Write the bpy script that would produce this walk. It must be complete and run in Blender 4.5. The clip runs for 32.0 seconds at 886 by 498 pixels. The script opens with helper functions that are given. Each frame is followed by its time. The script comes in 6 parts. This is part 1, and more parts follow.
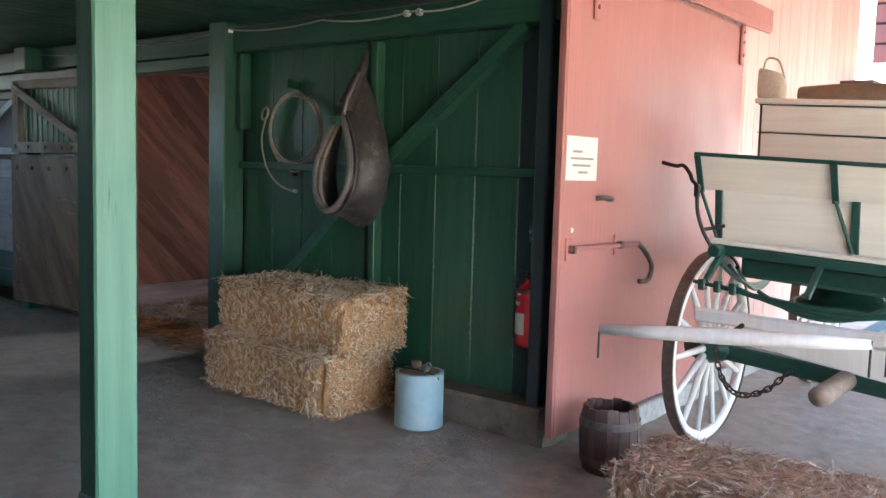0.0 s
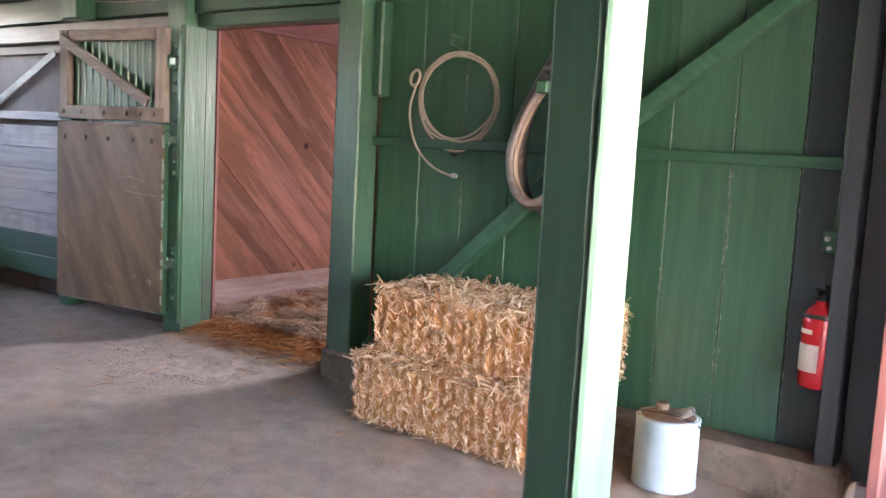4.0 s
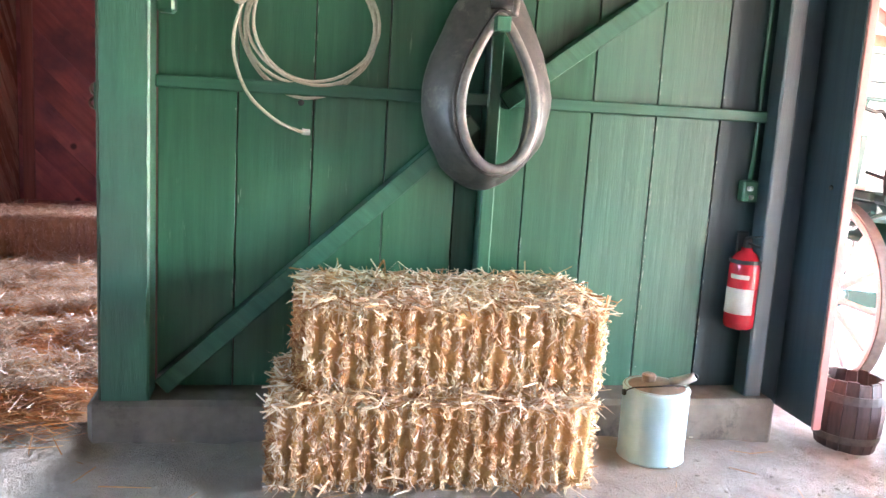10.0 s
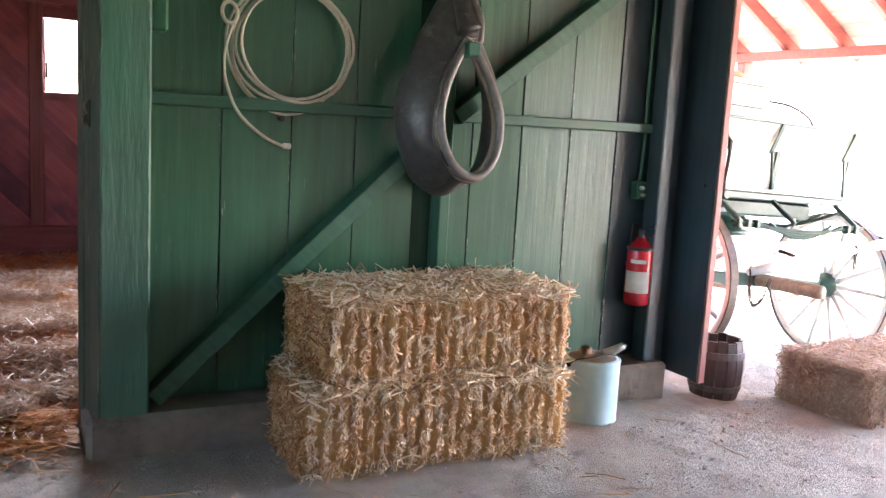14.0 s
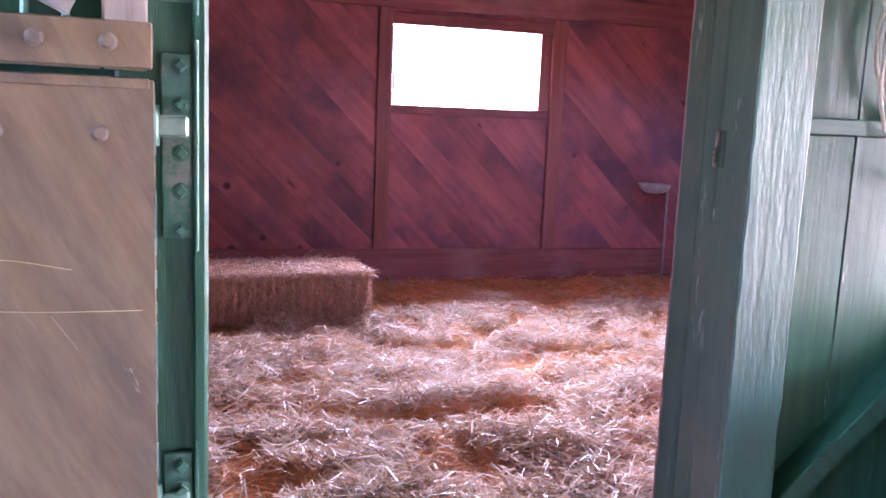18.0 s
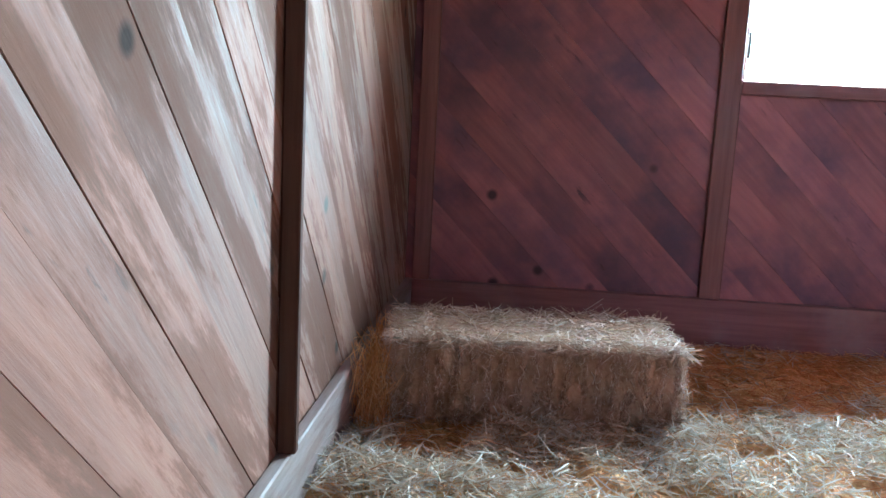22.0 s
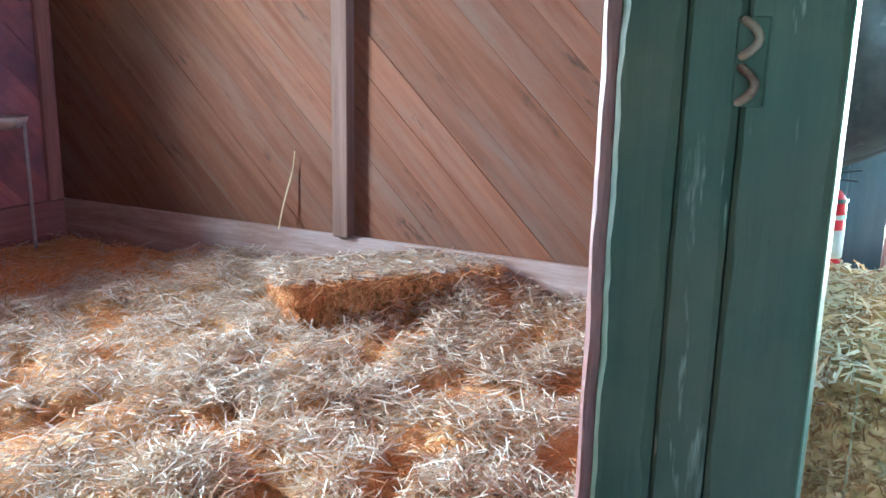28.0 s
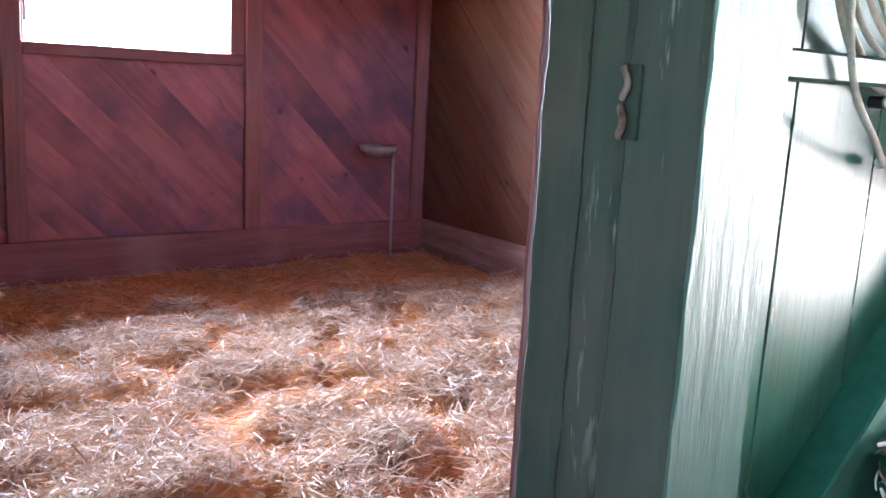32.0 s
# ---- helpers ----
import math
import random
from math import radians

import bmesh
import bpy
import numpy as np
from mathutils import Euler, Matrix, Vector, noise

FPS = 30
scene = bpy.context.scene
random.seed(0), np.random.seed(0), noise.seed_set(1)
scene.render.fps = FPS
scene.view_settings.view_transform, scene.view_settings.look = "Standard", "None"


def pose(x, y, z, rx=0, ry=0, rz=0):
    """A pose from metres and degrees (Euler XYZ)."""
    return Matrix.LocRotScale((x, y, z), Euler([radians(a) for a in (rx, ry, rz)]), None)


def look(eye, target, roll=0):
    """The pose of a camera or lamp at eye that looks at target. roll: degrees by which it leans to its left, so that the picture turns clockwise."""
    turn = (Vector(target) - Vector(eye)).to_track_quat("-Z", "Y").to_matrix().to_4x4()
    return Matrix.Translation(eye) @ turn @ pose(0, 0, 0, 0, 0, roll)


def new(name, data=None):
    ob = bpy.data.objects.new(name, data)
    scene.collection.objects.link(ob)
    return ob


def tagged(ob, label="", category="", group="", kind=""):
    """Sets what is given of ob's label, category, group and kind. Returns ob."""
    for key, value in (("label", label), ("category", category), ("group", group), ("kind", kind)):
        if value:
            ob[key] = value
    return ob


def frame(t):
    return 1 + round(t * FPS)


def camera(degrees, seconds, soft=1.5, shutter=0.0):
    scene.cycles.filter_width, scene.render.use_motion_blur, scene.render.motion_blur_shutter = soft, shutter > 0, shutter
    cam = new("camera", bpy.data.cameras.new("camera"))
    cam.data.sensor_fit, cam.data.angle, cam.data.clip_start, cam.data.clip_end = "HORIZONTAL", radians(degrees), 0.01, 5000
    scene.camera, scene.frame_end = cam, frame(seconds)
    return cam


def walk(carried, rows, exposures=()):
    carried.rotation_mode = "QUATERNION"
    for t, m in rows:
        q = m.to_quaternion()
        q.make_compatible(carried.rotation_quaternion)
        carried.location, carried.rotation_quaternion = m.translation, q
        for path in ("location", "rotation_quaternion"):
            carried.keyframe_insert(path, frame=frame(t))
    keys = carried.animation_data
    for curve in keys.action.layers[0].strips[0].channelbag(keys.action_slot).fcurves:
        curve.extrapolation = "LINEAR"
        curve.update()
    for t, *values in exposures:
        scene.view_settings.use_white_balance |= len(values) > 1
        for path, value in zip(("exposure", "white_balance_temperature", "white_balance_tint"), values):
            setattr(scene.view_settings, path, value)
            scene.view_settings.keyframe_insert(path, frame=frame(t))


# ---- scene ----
cam = camera(54.0, 32.0)
PATH = [
    (0, 4.667, -4.187, 1.395, 84.81, -1.60, 38.79),
    (0.5, 4.415, -4.239, 1.391, 85.83, -1.75, 42.73),
    (1, 4.222, -4.261, 1.389, 85.94, -2.11, 45.04),
    (1.5, 3.983, -4.220, 1.384, 84.95, -2.58, 45.72),
    (2, 3.768, -4.209, 1.368, 83.84, -2.53, 44.54),
    (2.5, 3.516, -4.217, 1.361, 83.16, -2.35, 43.32),
    (3, 3.283, -4.190, 1.363, 82.76, -2.26, 42.77),
    (3.5, 3.051, -4.110, 1.368, 82.97, -2.81, 41.16),
    (4, 2.857, -4.079, 1.358, 83.50, -3.06, 36.13),
    (4.5, 2.651, -4.105, 1.353, 83.84, -3.00, 30.16),
    (6.5, 1.730, -3.799, 1.323, 83.63, -2.63, 16.53),
    (7, 1.470, -3.724, 1.341, 81.60, -2.51, 12.29),
    (7.5, 1.207, -3.713, 1.356, 81.79, -2.12, 7.17),
    (8, 0.880, -3.763, 1.367, 82.47, -1.74, 4.12),
    (8.5, 0.592, -3.653, 1.361, 82.84, -1.29, 1.47),
    (9, 0.371, -3.641, 1.375, 81.97, -2.10, -3.29),
    (9.5, 0.114, -3.767, 1.393, 79.80, -3.51, -6.29),
    (10, -0.084, -3.736, 1.384, 80.23, -3.43, -9.95),
    (10.5, -0.307, -3.700, 1.363, 81.29, -2.56, -15.73),
    (11, -0.529, -3.792, 1.342, 80.89, -2.45, -21.13),
    (11.5, -0.639, -3.876, 1.350, 82.31, -2.01, -23.43),
    (12, -0.807, -3.944, 1.369, 83.58, -1.49, -23.45),
    (12.5, -0.951, -3.983, 1.377, 84.02, -1.45, -23.88),
    (13, -1.080, -3.985, 1.369, 82.99, -1.72, -25.37),
    (13.5, -1.111, -3.909, 1.342, 81.49, -2.35, -26.92),
    (15.5, -1.780, -3.481, 1.393, 83.40, -4.88, -28.75),
    (16, -1.954, -3.374, 1.409, 81.30, -3.85, -24.25),
    (16.5, -2.128, -3.154, 1.409, 79.78, -3.35, -20.65),
    (17, -2.234, -2.907, 1.396, 79.91, -2.90, -17.80),
    (17.5, -2.242, -2.571, 1.392, 80.76, -2.75, -16.11),
    (18, -2.287, -2.262, 1.380, 81.19, -2.42, -16.19),
    (18.5, -2.310, -1.972, 1.374, 80.90, -2.29, -17.20),
    (19, -2.222, -1.657, 1.388, 81.06, -2.54, -18.44),
    (19.5, -2.182, -1.335, 1.368, 82.14, -2.56, -20.43),
    (20, -2.113, -1.064, 1.331, 83.55, -1.49, -20.69),
    (20.5, -1.997, -0.771, 1.287, 81.68, -1.37, -16.39),
    (21, -1.866, -0.538, 1.233, 79.16, -1.74, -8.46),
    (21.5, -1.803, -0.330, 1.199, 78.65, -1.17, 0.94),
    (22.5, -1.845, 0.011, 1.312, 82.58, -3.85, 6.95),
    (23, -1.863, 0.049, 1.313, 82.97, -4.34, 2.79),
    (23.5, -1.865, 0.064, 1.313, 82.63, -4.64, -5.96),
    (24, -1.861, 0.050, 1.327, 82.49, -5.25, -16.26),
    (24.5, -1.828, 0.022, 1.352, 82.06, -5.67, -26.68),
    (25, -1.818, -0.026, 1.367, 81.83, -5.52, -35.85),
    (25.5, -1.811, -0.043, 1.378, 81.57, -4.89, -42.38),
    (26, -1.836, -0.080, 1.368, 81.31, -4.02, -46.53),
    (26.5, -1.860, -0.112, 1.346, 81.06, -3.15, -50.72),
    (28.5, -1.948, -0.283, 1.321, 76.17, -1.06, -64.95),
    (29, -1.896, -0.344, 1.309, 76.67, -1.15, -64.32),
    (29.5, -1.913, -0.397, 1.300, 77.78, -1.35, -62.23),
    (30, -1.978, -0.477, 1.327, 79.40, -0.69, -58.88),
    (30.5, -1.959, -0.542, 1.352, 80.97, -0.89, -54.46),
    (31, -1.876, -0.665, 1.355, 81.56, -1.41, -49.18),
    (31.5, -1.793, -0.806, 1.336, 80.71, -3.02, -43.22),
    (32, -1.769, -0.932, 1.329, 79.18, -2.94, -36.03),
]
EXPOSURES = [(0, 3.4, 6050, 9), (1, 4.35, 6250, 14), (2, 4.75, 6500, 18), (3, 4.95, 6600, 26), (4, 5.3, 7000, 30), (7, 6.02, 6150, 17), (8, 5.95, 6300, 14), (9, 6.35, 6000, 14), (11, 6.0, 6500, 18), (12, 5.35, 6600, 19), (13, 5.25, 6500, 18), (16, 5.85, 6100, 26), (17, 6.4, 5700, 34), (18, 6.45, 5600, 44), (20, 6.65, 5800, 50), (21, 6.3, 4900, -2), (22.5, 6.3, 4500, -24), (24, 6.85, 3850, -24), (25, 6.6, 3900, -28), (26, 6.3, 4100, -32), (29, 6.2, 5400, 6), (30, 6.35, 5300, 12), (32, 6.25, 5600, 18)]
walk(cam, [(t, pose(x, y, z, a, b, c)) for t, x, y, z, a, b, c in PATH], EXPOSURES)

# ---- world, sun, exposure ----
world = bpy.data.worlds.new("sky_world")
world.use_nodes = True
scene.world = world
sky = world.node_tree.nodes.new("ShaderNodeTexSky")
sky.sky_type = "NISHITA"
sky.sun_disc = False
sky.sun_elevation = radians(58)
sky.sun_rotation = radians(80)
world.node_tree.nodes["Background"].inputs["Strength"].default_value = 0.15
world.node_tree.links.new(sky.outputs[0], world.node_tree.nodes["Background"].inputs["Color"])
sun = new("sun", bpy.data.lights.new("sun", "SUN"))
sun.data.energy, sun.data.angle, sun.data.color = 5.0, radians(0.5), (1.0, 0.95, 0.86)
sun.matrix_world = look((0, 0, 20), (0 - math.cos(radians(58)) * math.sin(radians(80)), -math.cos(radians(58)) * math.cos(radians(80)), 20 - math.sin(radians(58))))

# daylight of the open sky in the stall window
window_light = new("window_light", bpy.data.lights.new("window_light", "AREA"))
window_light.data.shape, window_light.data.size, window_light.data.size_y = "RECTANGLE", 1.5, 0.60
window_light.data.energy, window_light.data.color = 25.0, (0.92, 0.93, 1.0)
window_light.matrix_world = look((-0.068, 5.50, 1.95), (-0.068, 4.68, 1.38))


# ---- materials ----
def material(name):
    m = bpy.data.materials.new(name)
    m.use_nodes = True
    nt = m.node_tree
    return m, nt, nt.nodes["Principled BSDF"]


def node(nt, kind, links=(), **values):
    n = nt.nodes.new("ShaderNode" + kind)
    for key, value in values.items():
        if key in n.inputs:
            n.inputs[key].default_value = value
    for source, target in links:
        nt.links.new(source, n.inputs[target])
    return n


def ramp(nt, fac, stops):
    n = nt.nodes.new("ShaderNodeValToRGB")
    while len(n.color_ramp.elements) < len(stops):
        n.color_ramp.elements.new(0.5)
    for e, (p, c) in zip(n.color_ramp.elements, stops):
        e.position, e.color = p, (*c, 1) if len(c) == 3 else c
    nt.links.new(fac, n.inputs[0])
    return n.outputs[0]


def mix(nt, fac, a, b, blend="MIX"):
    n = nt.nodes.new("ShaderNodeMix")
    n.data_type, n.blend_type = "RGBA", blend
    for value, k in ((fac, 0), (a, 6), (b, 7)):
        if isinstance(value, (int, float)):
            n.inputs[k].default_value = value
        elif isinstance(value, tuple):
            n.inputs[k].default_value = (*value, 1)
        else:
            nt.links.new(value, n.inputs[k])
    return n.outputs[2]


def coords(nt, rotation=(0, 0, 0), scale=(1, 1, 1), shift=7.0):
    """Object coordinates, shifted by object, turned and scaled."""
    tc, info = nt.nodes.new("ShaderNodeTexCoord"), nt.nodes.new("ShaderNodeObjectInfo")
    mul = nt.nodes.new("ShaderNodeVectorMath")
    mul.operation = "SCALE"
    mul.inputs[0].default_value = (shift, shift * 0.7, shift * 1.3)
    nt.links.new(info.outputs["Random"], mul.inputs["Scale"])
    add = nt.nodes.new("ShaderNodeVectorMath")
    nt.links.new(tc.outputs["Object"], add.inputs[0])
    nt.links.new(mul.outputs[0], add.inputs[1])
    turn = nt.nodes.new("ShaderNodeMapping")
    turn.inputs["Rotation"].default_value = [radians(a) for a in rotation]
    nt.links.new(add.outputs[0], turn.inputs[0])
    grow = nt.nodes.new("ShaderNodeMapping")
    grow.inputs["Scale"].default_value = scale
    nt.links.new(turn.outputs[0], grow.inputs[0])
    return grow.outputs[0], add.outputs[0], info.outputs["Random"]


def wood(name, dark, light, rotation=(0, 0, 0), rough=0.6, bump=0.3, stain=None, stain_at=(0.5, 0.75), worn=None, worn_at=(0.62, 0.66), tone=0.25, fine=26, spec=0.5, relief=0.006, patchy=0.12, scuffed=None, dusty=None, knots=None, along=1.4):
    """Boards with grain along local z after the turn; stain: large blotches; worn: small streaks of bare or flaked wood; scuffed: how finely the blotches are drawn out along the grain."""
    m, nt, b = material(name)
    grain, plain, rand = coords(nt, rotation, (fine, fine, along))
    g = node(nt, "TexNoise", [(grain, "Vector")], Scale=1.0, Detail=7.0, Roughness=0.65)
    colour = ramp(nt, g.outputs[0], [(0.32, dark), (0.68, light)])
    big = node(nt, "TexNoise", [(plain, "Vector")], Scale=1.7, Detail=5.0, Roughness=0.6)
    if scuffed:
        drawn, _, _ = coords(nt, rotation, (scuffed, scuffed, scuffed / 6), 5.0)
        big = node(nt, "TexNoise", [(drawn, "Vector")], Scale=1.0, Detail=9.0, Roughness=0.72)
    if stain:
        colour = mix(nt, ramp(nt, big.outputs[0], [(stain_at[0], (0, 0, 0)), (stain_at[1], (1, 1, 1))]), colour, stain)
    if worn:
        streak, _, _ = coords(nt, rotation, (fine * 1.1, fine * 1.1, 3.4), 11.0)
        w = node(nt, "TexNoise", [(streak, "Vector")], Scale=1.0, Detail=4.0, Roughness=0.7)
        patch = node(nt, "TexNoise", [(plain, "Vector")], Scale=2.3, Detail=3.0)
        both = nt.nodes.new("ShaderNodeMath")
        both.operation = "MULTIPLY"
        nt.links.new(ramp(nt, w.outputs[0], [(worn_at[0], (0, 0, 0)), (worn_at[1], (1, 1, 1))]), both.inputs[0])
        nt.links.new(ramp(nt, patch.outputs[0], [(0.5, (0, 0, 0)), (0.62, (1, 1, 1))]), both.inputs[1])
        colour = mix(nt, both.outputs[0], colour, worn)
    if knots:
        eye = node(nt, "TexVoronoi", [(plain, "Vector")], Scale=2.6)
        colour = mix(nt, ramp(nt, eye.outputs["Distance"], [(0.05, (1, 1, 1)), (0.10, (0, 0, 0))]), colour, knots)
    value = nt.nodes.new("ShaderNodeMapRange")
    value.inputs["To Min"].default_value, value.inputs["To Max"].default_value = 1 - tone, 1 + tone
    nt.links.new(rand, value.inputs[0])
    hsv = nt.nodes.new("ShaderNodeHueSaturation")
    nt.links.new(value.outputs[0], hsv.inputs["Value"])
    nt.links.new(colour, hsv.inputs["Color"])
    nt.links.new(hsv.outputs[0], b.inputs["Base Color"])
    rr = nt.nodes.new("ShaderNodeMapRange")
    rr.inputs["From Min"].default_value, rr.inputs["From Max"].default_value = (0.42, 0.58) if scuffed else (0.3, 0.7)
    rr.inputs["To Min"].default_value, rr.inputs["To Max"].default_value = rough - 0.08, min(1, rough + patchy)
    nt.links.new(big.outputs[0], rr.inputs[0])
    nt.links.new(rr.outputs[0], b.inputs["Roughness"])
    b.inputs["Specular IOR Level"].default_value = spec
    if dusty:
        b.inputs["Sheen Tint"].default_value = (*dusty, 1)
        b.inputs["Sheen Roughness"].default_value = 0.35
        nt.links.new(ramp(nt, big.outputs[0], [(0.40, (0.52, 0.52, 0.52)), (0.485, (0.38, 0.38, 0.38)), (0.515, (0.10, 0.10, 0.10)), (0.60, (0.03, 0.03, 0.03))]), b.inputs["Sheen Weight"])
    bp = node(nt, "Bump", [(g.outputs[0], "Height")], Strength=bump, Distance=relief)
    nt.links.new(bp.outputs[0], b.inputs["Normal"])
    return m


def plain(name, colour, second=None, rough=0.5, metal=0.0, scale=18.0, bump=0.15, spots=None, spots_at=(0.58, 0.66)):
    """A surface of one substance with fine variation and, where given, spots of rust, dirt or wear."""
    m, nt, b = material(name)
    _, place, _ = coords(nt)
    n = node(nt, "TexNoise", [(place, "Vector")], Scale=scale, Detail=6.0, Roughness=0.6)
    second = second or tuple(min(1, c * 1.35 + 0.005) for c in colour)
    col = ramp(nt, n.outputs[0], [(0.3, colour), (0.7, second)])
    if spots:
        s = node(nt, "TexNoise", [(place, "Vector")], Scale=scale * 0.35, Detail=7.0, Roughness=0.7)
        col = mix(nt, ramp(nt, s.outputs[0], [(spots_at[0], (0, 0, 0)), (spots_at[1], (1, 1, 1))]), col, spots)
    nt.links.new(col, b.inputs["Base Color"])
    b.inputs["Roughness"].default_value, b.inputs["Metallic"].default_value = rough, metal
    bp = node(nt, "Bump", [(n.outputs[0], "Height")], Strength=bump, Distance=0.004)
    nt.links.new(bp.outputs[0], b.inputs["Normal"])
    return m


def straw_stuff(name, stops, rough=0.55):
    """Loose stalks: each one takes its own tone."""
    m, nt, b = material(name)
    geo = nt.nodes.new("ShaderNodeNewGeometry")
    nt.links.new(ramp(nt, geo.outputs["Random Per Island"], stops), b.inputs["Base Color"])
    b.inputs["Roughness"].default_value = rough
    glow = nt.nodes.new("ShaderNodeBsdfTranslucent")
    nt.links.new(b.inputs["Base Color"].links[0].from_socket, glow.inputs[0])
    both = nt.nodes.new("ShaderNodeMixShader")
    both.inputs[0].default_value = 0.28
    nt.links.new(b.outputs[0], both.inputs[1])
    nt.links.new(glow.outputs[0], both.inputs[2])
    nt.links.new(both.outputs[0], nt.nodes["Material Output"].inputs[0])
    return m


GREEN_A, GREEN_B = (0.019, 0.083, 0.046), (0.038, 0.128, 0.076)
M_GREEN = wood("green_paint", (0.022, 0.088, 0.047), (0.038, 0.126, 0.070), rough=0.37, bump=0.4, worn=(0.16, 0.26, 0.18), worn_at=(0.65, 0.72), tone=0.16, spec=0.6, patchy=-0.04)
M_GREEN_WORN = wood("flaking_green_paint", (0.028, 0.10, 0.060), (0.050, 0.148, 0.092), rough=0.37, bump=0.5, worn=(0.19, 0.29, 0.21), worn_at=(0.64, 0.72), tone=0.1, spec=0.78, patchy=-0.04)
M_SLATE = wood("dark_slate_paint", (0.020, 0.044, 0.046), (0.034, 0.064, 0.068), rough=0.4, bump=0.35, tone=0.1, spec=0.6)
M_SLATE_POST = wood("slate_post_paint", (0.026, 0.042, 0.050), (0.042, 0.064, 0.075), rough=0.38, bump=0.35, tone=0.1, spec=0.85)
M_BLEACHED = wood("bleached_red_boards", (0.60, 0.36, 0.30), (0.74, 0.52, 0.45), rough=0.65, bump=0.3, tone=0.08)
# dark green for the aisle post's painted shade and for one narrow plank
M_GREEN_DARK = wood("dark_green_boards", (0.013, 0.050, 0.032), (0.024, 0.078, 0.050), rough=0.5, bump=0.4, tone=0.05, spec=0.4)
M_GREEN_X = wood("green_paint_level", GREEN_A, GREEN_B, rotation=(0, 90, 0), rough=0.4, bump=0.35, stain=(0.035, 0.10, 0.07), tone=0.12, spec=0.6)
M_GREEN_BRACE = wood("green_paint_brace", GREEN_A, GREEN_B, rotation=(0, 48, 0), rough=0.4, bump=0.35, tone=0.1, spec=0.6)
M_GREEN_POST = wood("green_paint_post", (0.024, 0.094, 0.053), (0.038, 0.132, 0.078), rough=0.5, bump=0.8, worn=(0.2, 0.3, 0.23), tone=0.08, fine=34, spec=0.3, relief=0.006)
# post green lightened to stand in for daylight from the bay
M_POST_LIT = wood("bay_lit_post_green", (0.062, 0.180, 0.120), (0.092, 0.238, 0.162), rough=0.4, bump=0.7, worn=(0.035, 0.11, 0.07), worn_at=(0.64, 0.70), tone=0.04, fine=30, relief=0.006)
M_GREEN_JAMB = wood("scuffed_green_paint", (0.034, 0.112, 0.064), (0.050, 0.148, 0.088), rough=0.38, bump=1.0, stain=(0.045, 0.085, 0.055), stain_at=(0.45, 0.7), worn=(0.15, 0.15, 0.10), worn_at=(0.66, 0.72), tone=0.06, fine=34, along=4, spec=0.6, relief=0.005)
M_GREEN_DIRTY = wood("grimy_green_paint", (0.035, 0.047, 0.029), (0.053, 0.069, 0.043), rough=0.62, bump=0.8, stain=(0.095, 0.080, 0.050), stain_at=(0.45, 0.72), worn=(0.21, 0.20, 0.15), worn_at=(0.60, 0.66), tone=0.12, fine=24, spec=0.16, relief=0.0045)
M_GREEN_CEIL = wood("green_paint_ceiling", (0.02, 0.075, 0.048), (0.032, 0.11, 0.07), rotation=(0, 90, 0), rough=0.37, bump=0.2, tone=0.05)
M_BACK = wood("red_brown_boards", (0.238, 0.079, 0.079), (0.38, 0.134, 0.126), rotation=(0, 45, 0), rough=0.6, bump=0.3, stain=(0.125, 0.060, 0.080), stain_at=(0.44, 0.66), worn=(0.10, 0.04, 0.045), worn_at=(0.62, 0.70), tone=0.2, fine=16, knots=(0.045, 0.018, 0.022))
M_SIDE = wood("weathered_boards", (0.098, 0.040, 0.022), (0.148, 0.066, 0.039), rotation=(45, 0, 0), rough=0.88, bump=0.3, stain=(0.132, 0.082, 0.062), stain_at=(0.46, 0.66), worn=(0.055, 0.030, 0.021), worn_at=(0.58, 0.66), tone=0.12, spec=0.06, fine=18, patchy=0.08, scuffed=3.4)
M_SIDE_L = wood("weathered_boards_left", (0.150, 0.057, 0.034), (0.24, 0.100, 0.061), rotation=(-45, 0, 0), rough=0.72, bump=0.5, stain=(0.135, 0.062, 0.039), stain_at=(0.48, 0.54), worn=(0.10, 0.04, 0.025), worn_at=(0.58, 0.66), tone=0.22, spec=0.16, patchy=0.25, fine=18, scuffed=4.2, dusty=(0.80, 0.95, 0.84), knots=(0.035, 0.018, 0.012))
M_RED_STUD = wood("red_brown_stud", (0.16, 0.06, 0.05), (0.27, 0.115, 0.09), rough=0.6, bump=0.3, tone=0.12)
M_RED_LEVEL = wood("red_brown_level", (0.15, 0.05, 0.045), (0.25, 0.10, 0.085), rotation=(0, 90, 0), rough=0.6, bump=0.3, stain=(0.28, 0.17, 0.15), tone=0.1)
M_SIDE_BEAM = wood("red_brown_side_beam", (0.12, 0.05, 0.042), (0.2, 0.09, 0.075), rotation=(90, 0, 0), rough=0.75, bump=0.3, tone=0.1, spec=0.2)
M_SIDE_STUD = wood("weathered_brown_stud", (0.105, 0.06, 0.044), (0.18, 0.112, 0.085), rough=0.8, bump=0.3, tone=0.08, spec=0.1)
M_DARK_STUD = wood("dark_brown_stud", (0.055, 0.028, 0.02), (0.10, 0.052, 0.036), rough=0.85, bump=0.3, tone=0.08, spec=0.08)
M_SIDE_LEVEL = wood("pale_baseboard", (0.21, 0.15, 0.13), (0.33, 0.255, 0.225), rotation=(90, 0, 0), rough=0.65, bump=0.35, stain=(0.19, 0.11, 0.085), stain_at=(0.45, 0.65), tone=0.1, scuffed=6.5, spec=0.3)
M_PINK = wood("red_barn_paint", (0.40, 0.158, 0.13), (0.45, 0.182, 0.15), rough=0.5, bump=0.06, stain=(0.39, 0.168, 0.15), worn=(0.27, 0.09, 0.075), worn_at=(0.72, 0.75), tone=0.03, fine=60)
